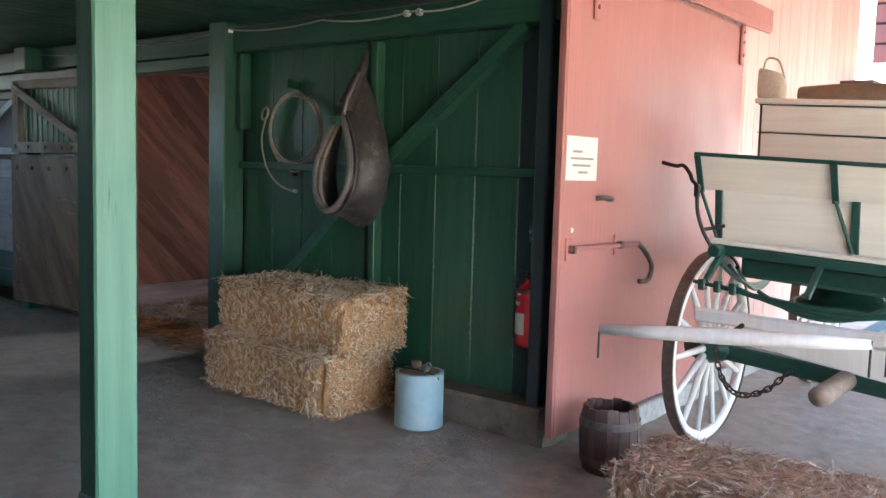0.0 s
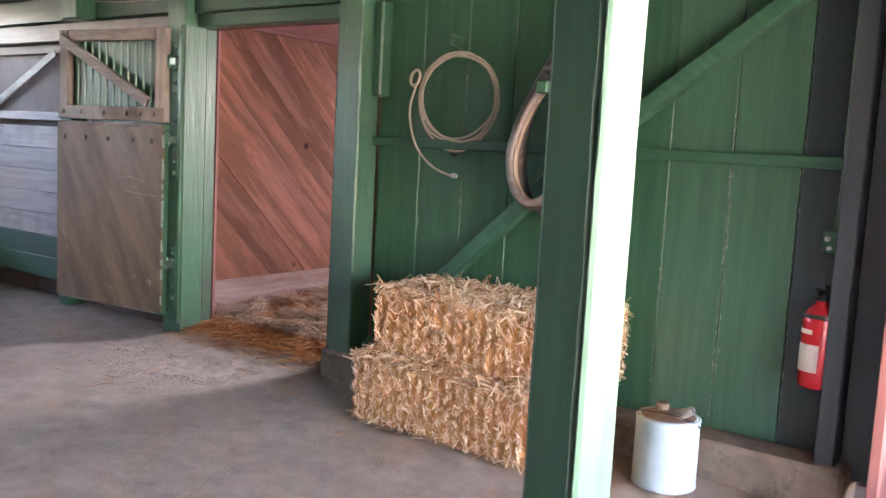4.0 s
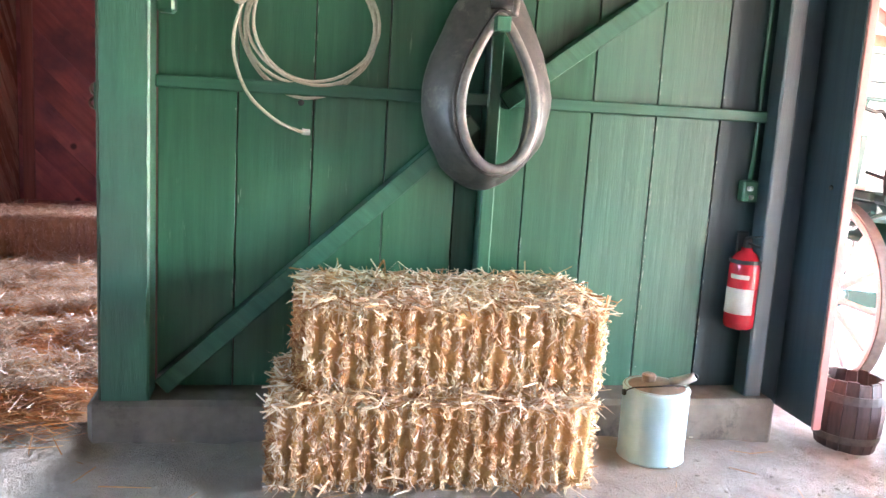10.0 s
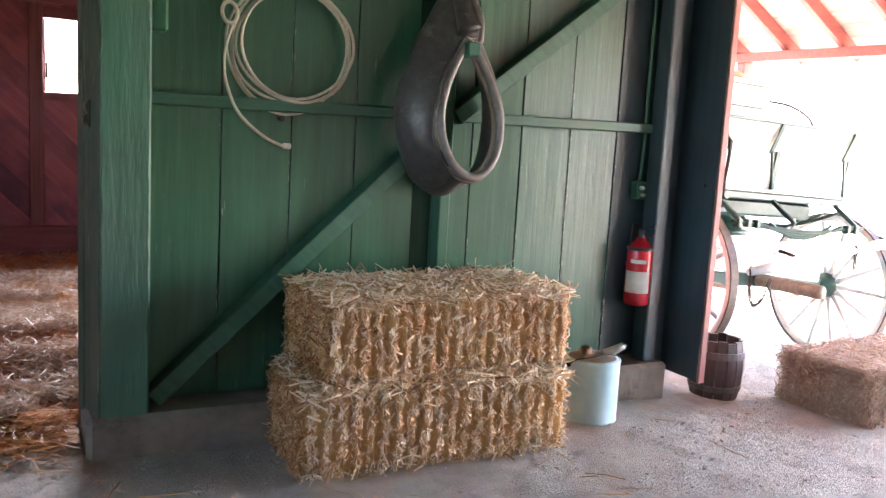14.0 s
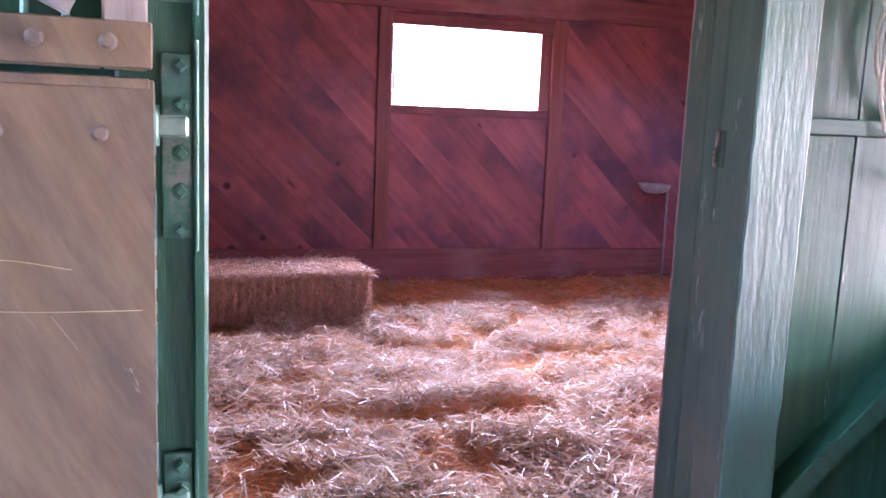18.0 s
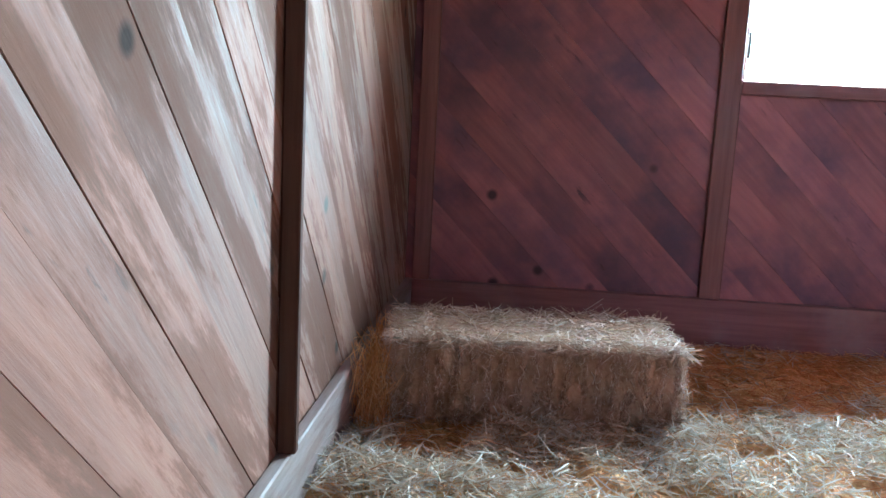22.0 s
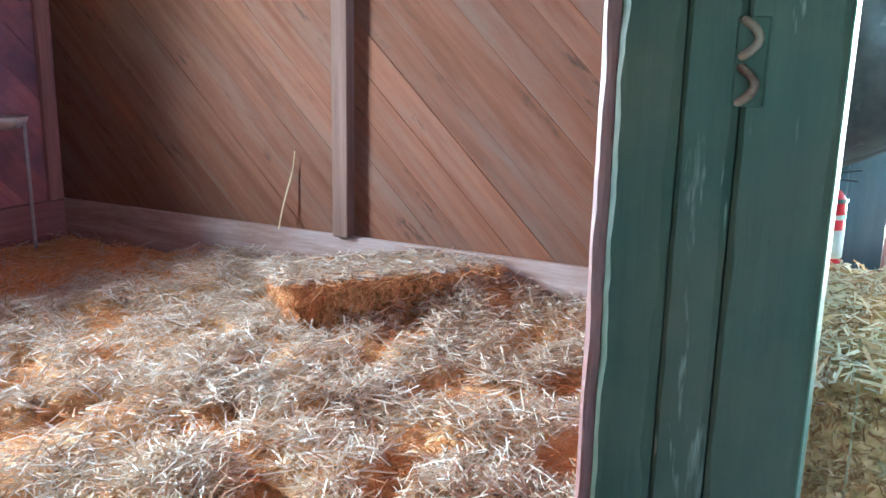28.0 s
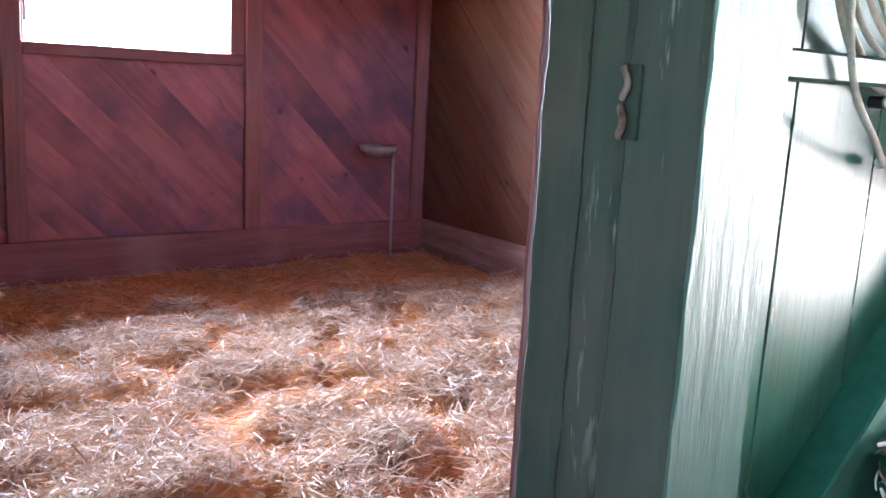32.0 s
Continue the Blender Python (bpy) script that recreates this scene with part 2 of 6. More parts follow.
M_PINK_ROOF = wood("red_rafter_paint", (0.20, 0.05, 0.042), (0.28, 0.075, 0.062), rotation=(0, 90, 0), rough=0.6, tone=0.15)
M_SHEATH = wood("pale_roof_boards", (0.36, 0.25, 0.22), (0.48, 0.36, 0.31), rotation=(90, 0, 0), rough=0.7, tone=0.1)
M_WHITE = wood("worn_white_boards", (0.38, 0.36, 0.335), (0.57, 0.55, 0.515), rough=0.5, bump=0.35, stain=(0.30, 0.27, 0.24), stain_at=(0.5, 0.8), tone=0.12)
M_WHITE_X = wood("worn_white_level", (0.30, 0.288, 0.268), (0.48, 0.463, 0.437), rotation=(0, 90, 0), rough=0.5, bump=0.35, stain=(0.23, 0.21, 0.188), tone=0.1)
M_GREY_WOOD = wood("grey_timber", (0.20, 0.17, 0.14), (0.36, 0.31, 0.26), rotation=(0, 90, 0), rough=0.65, bump=0.4, stain=(0.16, 0.12, 0.09), tone=0.12)
M_GREY_WOOD_Z = wood("grey_timber_upright", (0.20, 0.17, 0.14), (0.36, 0.31, 0.26), rough=0.65, bump=0.4, stain=(0.16, 0.12, 0.09), tone=0.12)
M_PLY = wood("brown_plywood", (0.145, 0.095, 0.05), (0.215, 0.15, 0.083), rotation=(0, 28, 0), rough=0.48, bump=0.4, stain=(0.112, 0.076, 0.045), stain_at=(0.44, 0.62), worn=(0.30, 0.25, 0.175), worn_at=(0.62, 0.67), tone=0.05, fine=12, patchy=0.2, scuffed=5.0)
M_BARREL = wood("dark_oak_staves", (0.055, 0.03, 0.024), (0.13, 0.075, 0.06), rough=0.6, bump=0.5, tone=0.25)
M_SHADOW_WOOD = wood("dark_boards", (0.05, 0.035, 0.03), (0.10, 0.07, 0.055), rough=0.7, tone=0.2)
M_SILL = plain("dusty_concrete", (0.15, 0.12, 0.09), (0.24, 0.195, 0.15), rough=0.9, scale=9, bump=0.5, spots=(0.11, 0.09, 0.068))
M_CREAM = wood("cream_wagon_paint", (0.68, 0.655, 0.56), (0.78, 0.755, 0.66), rotation=(0, 90, 0), rough=0.4, bump=0.08, tone=0.04)
M_WAGON_GREEN = plain("dark_green_wagon_paint", (0.012, 0.05, 0.036), (0.02, 0.075, 0.055), rough=0.35)
M_WAGON_WHITE = wood("white_wagon_paint", (0.74, 0.72, 0.68), (0.85, 0.84, 0.80), rough=0.42, bump=0.15, stain=(0.58, 0.55, 0.50), stain_at=(0.58, 0.85), tone=0.05)
M_POLE = wood("weathered_pole", (0.2, 0.14, 0.10), (0.36, 0.28, 0.22), rotation=(0, 90, 0), rough=0.7, bump=0.5)
M_IRON = plain("dark_iron", (0.02, 0.018, 0.017), (0.05, 0.04, 0.035), rough=0.5, metal=0.7, spots=(0.10, 0.05, 0.03))
M_BOLT = plain("rusty_bolt", (0.12, 0.085, 0.058), (0.19, 0.14, 0.10), rough=0.55, scale=40, spots=(0.08, 0.05, 0.035))
M_TYRE = plain("rusty_iron_tyre", (0.10, 0.075, 0.06), (0.17, 0.13, 0.11), rough=0.55, metal=0.3, scale=30)
M_STEEL = plain("worn_green_iron", (0.05, 0.14, 0.09), (0.10, 0.22, 0.16), rough=0.35, metal=0.2, spots=(0.25, 0.24, 0.2))
M_STEEL_BRIGHT = plain("rubbed_green_iron", (0.16, 0.30, 0.22), (0.34, 0.44, 0.38), rough=0.3, metal=0.3, spots=(0.45, 0.47, 0.43))
M_LEATHER = plain("worn_grey_brown_leather", (0.042, 0.035, 0.032), (0.088, 0.073, 0.065), rough=0.46, scale=22, bump=0.35, spots=(0.15, 0.125, 0.105))
M_LEATHER_RIM = plain("pale_leather_rim", (0.125, 0.106, 0.095), (0.195, 0.167, 0.15), rough=0.45, scale=40, bump=0.3)
M_LINER = plain("canvas_liner", (0.26, 0.2, 0.15), (0.34, 0.27, 0.2), rough=0.8, scale=60)
M_ROPE = plain("stiff_lasso_rope", (0.44, 0.38, 0.28), (0.60, 0.53, 0.41), rough=0.7, scale=90, bump=0.6)
M_RED_EXT = plain("red_enamel", (0.42, 0.012, 0.022), (0.5, 0.018, 0.03), rough=0.22, bump=0.02)
M_LABEL = plain("label_paper", (0.46, 0.42, 0.36), (0.55, 0.51, 0.45), rough=0.6, bump=0.02)
M_BLACK = plain("black_plastic", (0.012, 0.012, 0.013), (0.02, 0.02, 0.02), rough=0.35, bump=0.02)
M_CAN = plain("pale_blue_can_paint", (0.33, 0.48, 0.52), (0.42, 0.57, 0.60), rough=0.4, scale=10, spots=(0.5, 0.55, 0.53), spots_at=(0.55, 0.7))
M_CAN_LID = plain("rusty_can_lid", (0.20, 0.13, 0.09), (0.3, 0.21, 0.15), rough=0.6, metal=0.3, spots=(0.12, 0.06, 0.035))
M_BOWL = plain("dusty_pale_enamel", (0.24, 0.22, 0.21), (0.34, 0.31, 0.29), rough=0.5, spots=(0.17, 0.14, 0.12))
M_TIN = plain("bare_tin", (0.4, 0.39, 0.36), (0.55, 0.54, 0.5), rough=0.35, metal=0.8)
M_PAPER = plain("notice_paper", (0.72, 0.68, 0.6), (0.78, 0.74, 0.67), rough=0.7, bump=0.03)
M_INK = plain("faded_ink", (0.30, 0.25, 0.2), (0.36, 0.3, 0.25), rough=0.8, bump=0.0)
M_GREY_PAINT = plain("grey_trough_paint", (0.07, 0.083, 0.092), (0.12, 0.135, 0.145), rough=0.55, spots=(0.22, 0.18, 0.14))
M_TARP = plain("brown_canvas", (0.21, 0.14, 0.085), (0.28, 0.2, 0.13), rough=0.85, scale=30)
M_BAG = plain("cream_canvas", (0.46, 0.40, 0.30), (0.58, 0.52, 0.40), rough=0.85, scale=40, bump=0.4)
M_CERAMIC = plain("white_insulator", (0.6, 0.58, 0.54), (0.7, 0.68, 0.64), rough=0.3)
M_WIRE = plain("old_pale_cord", (0.45, 0.42, 0.36), (0.55, 0.52, 0.46), rough=0.7)
M_STRAW = straw_stuff("loose_straw", [(0.0, (0.34, 0.175, 0.085)), (0.25, (0.41, 0.285, 0.18)), (0.6, (0.47, 0.38, 0.285)), (1.0, (0.58, 0.53, 0.45))])
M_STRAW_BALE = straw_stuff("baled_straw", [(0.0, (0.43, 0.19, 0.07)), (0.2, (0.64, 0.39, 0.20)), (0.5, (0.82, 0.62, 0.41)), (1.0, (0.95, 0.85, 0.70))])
M_STRAW_SHADED_END = straw_stuff("shaded_straw_ends", [(0.0, (0.34, 0.135, 0.045)), (0.5, (0.52, 0.26, 0.105)), (0.85, (0.64, 0.38, 0.18)), (1.0, (0.78, 0.58, 0.36))])
M_STRAW_DEEP = straw_stuff("deep_straw", [(0.0, (0.40, 0.15, 0.04)), (0.5, (0.57, 0.26, 0.095)), (0.85, (0.66, 0.36, 0.15)), (1.0, (0.74, 0.50, 0.28))])
M_STRAW_DUSTY = straw_stuff("dusty_straw", [(0.0, (0.34, 0.20, 0.13)), (0.45, (0.45, 0.295, 0.205)), (0.85, (0.56, 0.42, 0.32)), (1.0, (0.70, 0.59, 0.49))])
M_TWINE = plain("twine", (0.4, 0.3, 0.16), (0.5, 0.4, 0.24), rough=0.8, scale=80)


def straw_bed_material(name, dark, mid, light):
    m, nt, b = material(name)
    _, place, _ = coords(nt, shift=0.0)
    a = node(nt, "TexNoise", [(place, "Vector")], Scale=55.0, Detail=5.0, Roughness=0.7)
    big = node(nt, "TexNoise", [(place, "Vector")], Scale=2.6, Detail=4.0)
    c = mix(nt, ramp(nt, big.outputs[0], [(0.4, (0, 0, 0)), (0.65, (1, 1, 1))]), dark, mid)
    c = mix(nt, ramp(nt, a.outputs[0], [(0.35, (0, 0, 0)), (0.7, (1, 1, 1))]), c, light)
    nt.links.new(c, b.inputs["Base Color"])
    b.inputs["Roughness"].default_value = 0.75
    bp = node(nt, "Bump", [(a.outputs[0], "Height")], Strength=0.8, Distance=0.02)
    nt.links.new(bp.outputs[0], b.inputs["Normal"])
    return m


def dirt_material():
    m, nt, b = material("packed_dirt")
    _, place, _ = coords(nt, shift=0.0)
    fine = node(nt, "TexNoise", [(place, "Vector")], Scale=70.0, Detail=6.0, Roughness=0.7)
    mid = node(nt, "TexNoise", [(place, "Vector")], Scale=7.0, Detail=6.0, Roughness=0.65)
    big = node(nt, "TexNoise", [(place, "Vector")], Scale=0.9, Detail=4.0)
    c = ramp(nt, mid.outputs[0], [(0.3, (0.35, 0.288, 0.23)), (0.7, (0.545, 0.465, 0.385))])
    c = mix(nt, ramp(nt, big.outputs[0], [(0.42, (0, 0, 0)), (0.7, (0.8, 0.8, 0.8))]), c, (0.40, 0.31, 0.235))
    c = mix(nt, ramp(nt, fine.outputs[0], [(0.62, (0, 0, 0)), (0.75, (1, 1, 1))]), c, (0.60, 0.54, 0.47))
    nt.links.new(c, b.inputs["Base Color"])
    b.inputs["Roughness"].default_value = 0.9
    add = nt.nodes.new("ShaderNodeMath")
    nt.links.new(fine.outputs[0], add.inputs[0])
    nt.links.new(mid.outputs[0], add.inputs[1])
    bp = node(nt, "Bump", [(add.outputs[0], "Height")], Strength=1.0, Distance=0.03)
    nt.links.new(bp.outputs[0], b.inputs["Normal"])
    return m


M_FLAKE = plain("pale_flaked_primer", (0.20, 0.26, 0.20), (0.34, 0.40, 0.33), rough=0.6, bump=0.05)
M_BED = straw_bed_material("straw_bed", (0.42, 0.18, 0.058), (0.54, 0.28, 0.105), (0.56, 0.33, 0.13))
M_BALE = straw_bed_material("pressed_straw", (0.55, 0.265, 0.095), (0.65, 0.365, 0.155), (0.71, 0.455, 0.22))
M_BALE_DUSTY = straw_bed_material("dusty_pressed_straw", (0.34, 0.19, 0.11), (0.42, 0.26, 0.16), (0.50, 0.35, 0.24))
M_DIRT = dirt_material()


# ---- building helpers ----
def part(name, bm, material_, parent=None, label="", smooth=False):
    me = bpy.data.meshes.new(name)
    bm.normal_update()
    bm.to_mesh(me)
    bm.free()
    return link(name, me, material_, parent, label, smooth)


def link(name, me, material_, parent=None, label="", smooth=False):
    if material_ and not me.materials:
        me.materials.append(material_)
    if smooth:
        me.shade_smooth()
    ob = new(name, me)
    if parent:
        ob.parent = parent
        ob.matrix_parent_inverse = parent.matrix_world.inverted() if parent.type != "EMPTY" else Matrix.Translation(-parent.location)
    if label:
        ob["label"] = label
    return ob


def empty(name, at, label, category, group="", kind=""):
    e = new(name)
    e.location = at
    e.empty_display_size = 0.1
    return tagged(e, label, category, group, kind)


def block(bm, x0, x1, y0, y1, z0, z1, bevel=0.006, m=None):
    """A box between the given planes, with worn edges, turned by m if given."""
    made = bmesh.ops.create_cube(bm, size=1.0)["verts"]
    for v in made:
        v.co = Vector((x0 + (v.co.x + 0.5) * (x1 - x0), y0 + (v.co.y + 0.5) * (y1 - y0), z0 + (v.co.z + 0.5) * (z1 - z0)))
    if bevel:
        edges = list({e for v in made for e in v.link_edges})
        made = list({v for f in bmesh.ops.bevel(bm, geom=edges, offset=bevel, segments=1, affect="EDGES")["faces"] for v in f.verts})
    if m is not None:
        bmesh.ops.transform(bm, matrix=m, verts=made)
    return bm


def boxed(x0, x1, y0, y1, z0, z1, bevel=0.006, m=None):
    return block(bmesh.new(), x0, x1, y0, y1, z0, z1, bevel, m)


def beam(a, b, wide, deep, bevel=0.006, up=(0, 0, 1), bm=None):
    """A squared timber from a to b."""
    bm = bm or bmesh.new()
    a, b = Vector(a), Vector(b)
    axis = (b - a).normalized()
    side = axis.cross(Vector(up))
    if side.length < 1e-4:
        side = axis.cross(Vector((1, 0, 0)))
    side.normalize()
    top = side.cross(axis)
    m = Matrix((side, axis, top)).transposed().to_4x4()
    m.translation = a
    return block(bm, -wide / 2, wide / 2, 0, (b - a).length, -deep / 2, deep / 2, bevel, m)


def tube(points, radius, sides=10, closed=False, taper=None, bm=None, caps=True):
    """A round bar along points; taper: a radius for each point."""
    bm = bm or bmesh.new()
    pts = [Vector(p) for p in points]
    n, rings, normal = len(pts), [], None
    for i, p in enumerate(pts):
        before, after = pts[i - 1] if (i or closed) else p, pts[(i + 1) % n] if (i < n - 1 or closed) else p
        t = (after - before).normalized()
        if normal is None:
            normal = t.orthogonal().normalized()
        normal = (normal - t * normal.dot(t)).normalized()
        other = t.cross(normal)
        r = taper[i] if taper else radius
        rings.append([bm.verts.new(p + (normal * math.cos(a) + other * math.sin(a)) * r) for a in (2 * math.pi * k / sides for k in range(sides))])
    for i in range(n if closed else n - 1):
        a, b = rings[i], rings[(i + 1) % n]
        for k in range(sides):
            bm.faces.new((a[k], a[(k + 1) % sides], b[(k + 1) % sides], b[k]))
    if caps and not closed:
        bm.faces.new(rings[0][::-1])
        bm.faces.new(rings[-1])
    return bm


def lathe(profile, at=(0, 0, 0), sides=28, m=None, bm=None, ends=True):
    """A turned body: profile of (radius, height), from the foot up."""
    bm = bm or bmesh.new()
    rings = []
    for r, h in profile:
        ring = []
        for k in range(sides):
            a = 2 * math.pi * k / sides
            p = Vector((r * math.cos(a), r * math.sin(a), h))
            ring.append(bm.verts.new((m @ p if m is not None else p) + Vector(at)))
        rings.append(ring)
    for a, b in zip(rings, rings[1:]):
        for k in range(sides):
            bm.faces.new((a[k], a[(k + 1) % sides], b[(k + 1) % sides], b[k]))
    if ends:
        bm.faces.new(rings[0][::-1])
        bm.faces.new(rings[-1])
    return bm


def curve(points, steps=8, closed=False):
    """A smooth line through the points."""
    p, out, n = [Vector(q) for q in points], [], len(points)
    for i in range(n if closed else n - 1):
        a, b, c, d = (p[(i + k) % n] if closed else p[min(max(i + k, 0), n - 1)] for k in (-1, 0, 1, 2))
        for s in range(steps):
            t = s / steps
            out.append(0.5 * (2 * b + (c - a) * t + (2 * a - 5 * b + 4 * c - d) * t * t + (3 * b - a - 3 * c + d) * t ** 3))
    if not closed:
        out.append(p[-1])
    return out


def bolt(at, r=0.012, h=0.008, m=None):
    turn = m if m is not None else Matrix.Identity(4)
    return lathe([(r, 0), (r, h * 0.6), (r * 0.6, h)], at, 10, turn.to_3x3().to_4x4())


FRONT = Matrix.Rotation(radians(90), 4, "X")  # local z towards -y


def clip(poly, a, b, c):
    """The part of a flat polygon where a*u + b*v <= c."""
    out = []
    for (u0, v0), (u1, v1) in zip(poly, poly[1:] + poly[:1]):
        d0, d1 = a * u0 + b * v0 - c, a * u1 + b * v1 - c
        if d0 <= 0:
            out.append((u0, v0))
        if d0 * d1 < 0:
            s = d0 / (d0 - d1)
            out.append((u0 + s * (u1 - u0), v0 + s * (v1 - v0)))
    return out


def plank(poly, thick, chamfer, m):
    """Mesh of a board with a chamfered face: poly in (u, v), rising along w, laid into the world by m."""
    n = len(poly)
    cx, cy = sum(p[0] for p in poly) / n, sum(p[1] for p in poly) / n
    area = sum(a[0] * b[1] - a[1] * b[0] for a, b in zip(poly, poly[1:] + poly[:1]))
    if area < 0:
        poly = poly[::-1]
    inner = []
    for i in range(n):
        a, b, c = Vector(poly[i - 1]), Vector(poly[i]), Vector(poly[(i + 1) % n])
        e, f = (b - a).normalized(), (c - b).normalized()
        k = Vector((-e.y, e.x)) + Vector((-f.y, f.x))
        k = k / max(k.dot(Vector((-e.y, e.x))), 0.3)
        inner.append(b + k * chamfer)
    verts = [m @ Vector((u, v, 0)) for u, v in poly] + [m @ Vector((u, v, thick - chamfer)) for u, v in poly] + [m @ Vector((p.x, p.y, thick)) for p in inner]
    faces = [tuple(range(2 * n, 3 * n))]
    for r in (0, n):
        faces += [(r + i, r + (i + 1) % n, r + n + (i + 1) % n, r + n + i) for i in range(n)]
    me = bpy.data.meshes.new("plank")
    me.from_pydata([tuple(v) for v in verts], [], faces)
    me.update()
    return me


def boards(parent, regions, m, material_, wide=0.19, slant=-1, thick=0.022, seed=1):
    """Slanting boards that fill the rectangles (u0, u1, v0, v1) of a wall, each piece an object under the wall."""
    rng = random.Random(seed)
    k = math.sqrt(0.5)
    lo = min(min(slant * -u * k + v * k for u in r[:2] for v in r[2:]) for r in regions)
    hi = max(max(slant * -u * k + v * k for u in r[:2] for v in r[2:]) for r in regions)
    d = lo - rng.random() * wide
    while d < hi:
        w = wide * rng.uniform(0.92, 1.08)
        for u0, u1, v0, v1 in regions:
            p = [(u0, v0), (u1, v0), (u1, v1), (u0, v1)]
            p = clip(p, slant * -k, k, d + w - 0.0007)
            if len(p) > 2:
                p = clip(p, slant * k, -k, -d)
            if len(p) > 2 and abs(sum(a[0] * b[1] - a[1] * b[0] for a, b in zip(p, p[1:] + p[:1]))) > 0.004:
                q = [p[0]] + [b for a, b in zip(p, p[1:]) if math.dist(a, b) > 0.012]
                if len(q) > 2:
                    link("plank", plank(q, thick + rng.uniform(-0.0025, 0.0025), 0.0012, m), material_, parent)
        d += w


def stalks(name, centres, ways, lengths, widths, material_, parent=None, label="", bend=0.25, seed=3):
    """Many straw stalks in one mesh: each a folded, slightly bent ribbon."""
    rng = np.random.default_rng(seed)
    n = len(centres)
    ways = ways / np.linalg.norm(ways, axis=1, keepdims=True)
    side = np.cross(ways, rng.normal(size=(n, 3)))
    side /= np.maximum(np.linalg.norm(side, axis=1, keepdims=True), 1e-6)
    rise = np.cross(side, ways)
    l, w = lengths[:, None] / 2, widths[:, None] / 2
    sag = rise * (rng.normal(size=(n, 1)) * bend) * l
    v = np.empty((n, 6, 3))
    v[:, 0], v[:, 1] = centres - ways * l - side * w, centres - ways * l + side * w
    v[:, 2], v[:, 3] = centres + sag - side * w, centres + sag + side * w
    v[:, 4], v[:, 5] = centres + ways * l - side * w * 0.7, centres + ways * l + side * w * 0.7
    f = (np.arange(n)[:, None, None] * 6 + np.array([[0, 1, 3, 2], [2, 3, 5, 4]])[None]).reshape(-1, 4)
    me = bpy.data.meshes.new(name)
    me.vertices.add(n * 6)
    me.vertices.foreach_set("co", v.reshape(-1).astype(np.float32))
    me.loops.add(n * 8)
    me.loops.foreach_set("vertex_index", f.reshape(-1).astype(np.int32))
    me.polygons.add(n * 2)
    me.polygons.foreach_set("loop_start", (np.arange(n * 2) * 4).astype(np.int32))
    me.update(calc_edges=True)
    me.validate()
    return link(name, me, material_, parent, label)


# ---- plan ----
WALL_L, WALL_R = -0.608, 2.13          # boarded stretch of the green wall, along x; its face is y = 0
DOOR_L, DOOR_R = -2.24, -0.858         # stall doorway
BACK, LEFT, RIGHT = 4.69, -2.46, 2.20  # board faces inside the stall
TOP = 2.42                             # underside of the aisle's ceiling
OUT = 2.36                             # red outer face of the stall's side wall

# ---- ground ----
def floor_level(x, y):
    """The aisle lies below the stall's floor, rises into its doorway and falls gently towards the wagon bay."""
    z = -0.072 - 0.068 * min(1.0, max(0.0, (x - 1.6) / 1.0)) - 0.035 * min(2.5, max(0.0, x - 2.6))
    if DOOR_L - 0.1 < x < DOOR_R + 0.02:
        z += 0.045 * min(1.0, max(0.0, (y + 0.55) / 0.5))
    return z


def dents(x, y):
    """Hoof and shoe prints pressed into the dirt, with a little crumbled edge."""
    n = noise.noise(Vector((x * 11, y * 9, 6))) + 0.6 * noise.noise(Vector((x * 23, y * 21, 8)))
    return -0.026 * max(0.0, n - 0.22) + 0.012 * max(0.0, -n - 0.3) + 0.006 * noise.noise(Vector((x * 31, y * 31, 1)))


rng = np.random.default_rng(5)
xs = np.unique(np.r_[-600, -200, -60, -25, np.linspace(-12, -7, 11), np.linspace(-6.8, -4.3, 26), np.linspace(-4.25, 3.6, 205), np.linspace(3.7, 6.4, 28), np.linspace(7, 14, 15), 25, 60, 200, 600])
ys = np.unique(np.r_[-600, -200, -60, -25, np.linspace(-12, -6, 13), np.linspace(-5.8, -3.7, 22), np.linspace(-3.66, 0.15, 101), np.linspace(0.25, 1.6, 14), np.linspace(2, 10, 17), 25, 60, 200, 600])
verts = []
for gy in ys:
    for gx in xs:
        near = -8 < gx < 8 and -7 < gy < 3
        h = (noise.fractal(Vector((gx * 0.9, gy * 0.9, 0)), 1.0, 2.0, 4) * 0.012 + noise.noise(Vector((gx * 5, gy * 5, 3))) * 0.006 + dents(gx, gy)) if near else 0.0
        verts.append((gx, gy, h + floor_level(gx, gy)))
nx = len(xs)
faces = [(j * nx + i, j * nx + i + 1, (j + 1) * nx + i + 1, (j + 1) * nx + i) for j in range(len(ys) - 1) for i in range(nx - 1)]
me = bpy.data.meshes.new("ground")
me.from_pydata(verts, [], faces)
ground = tagged(link("ground", me, M_DIRT, smooth=True), "packed grey-brown dirt floor of the barn aisle", "ground", kind="structure")

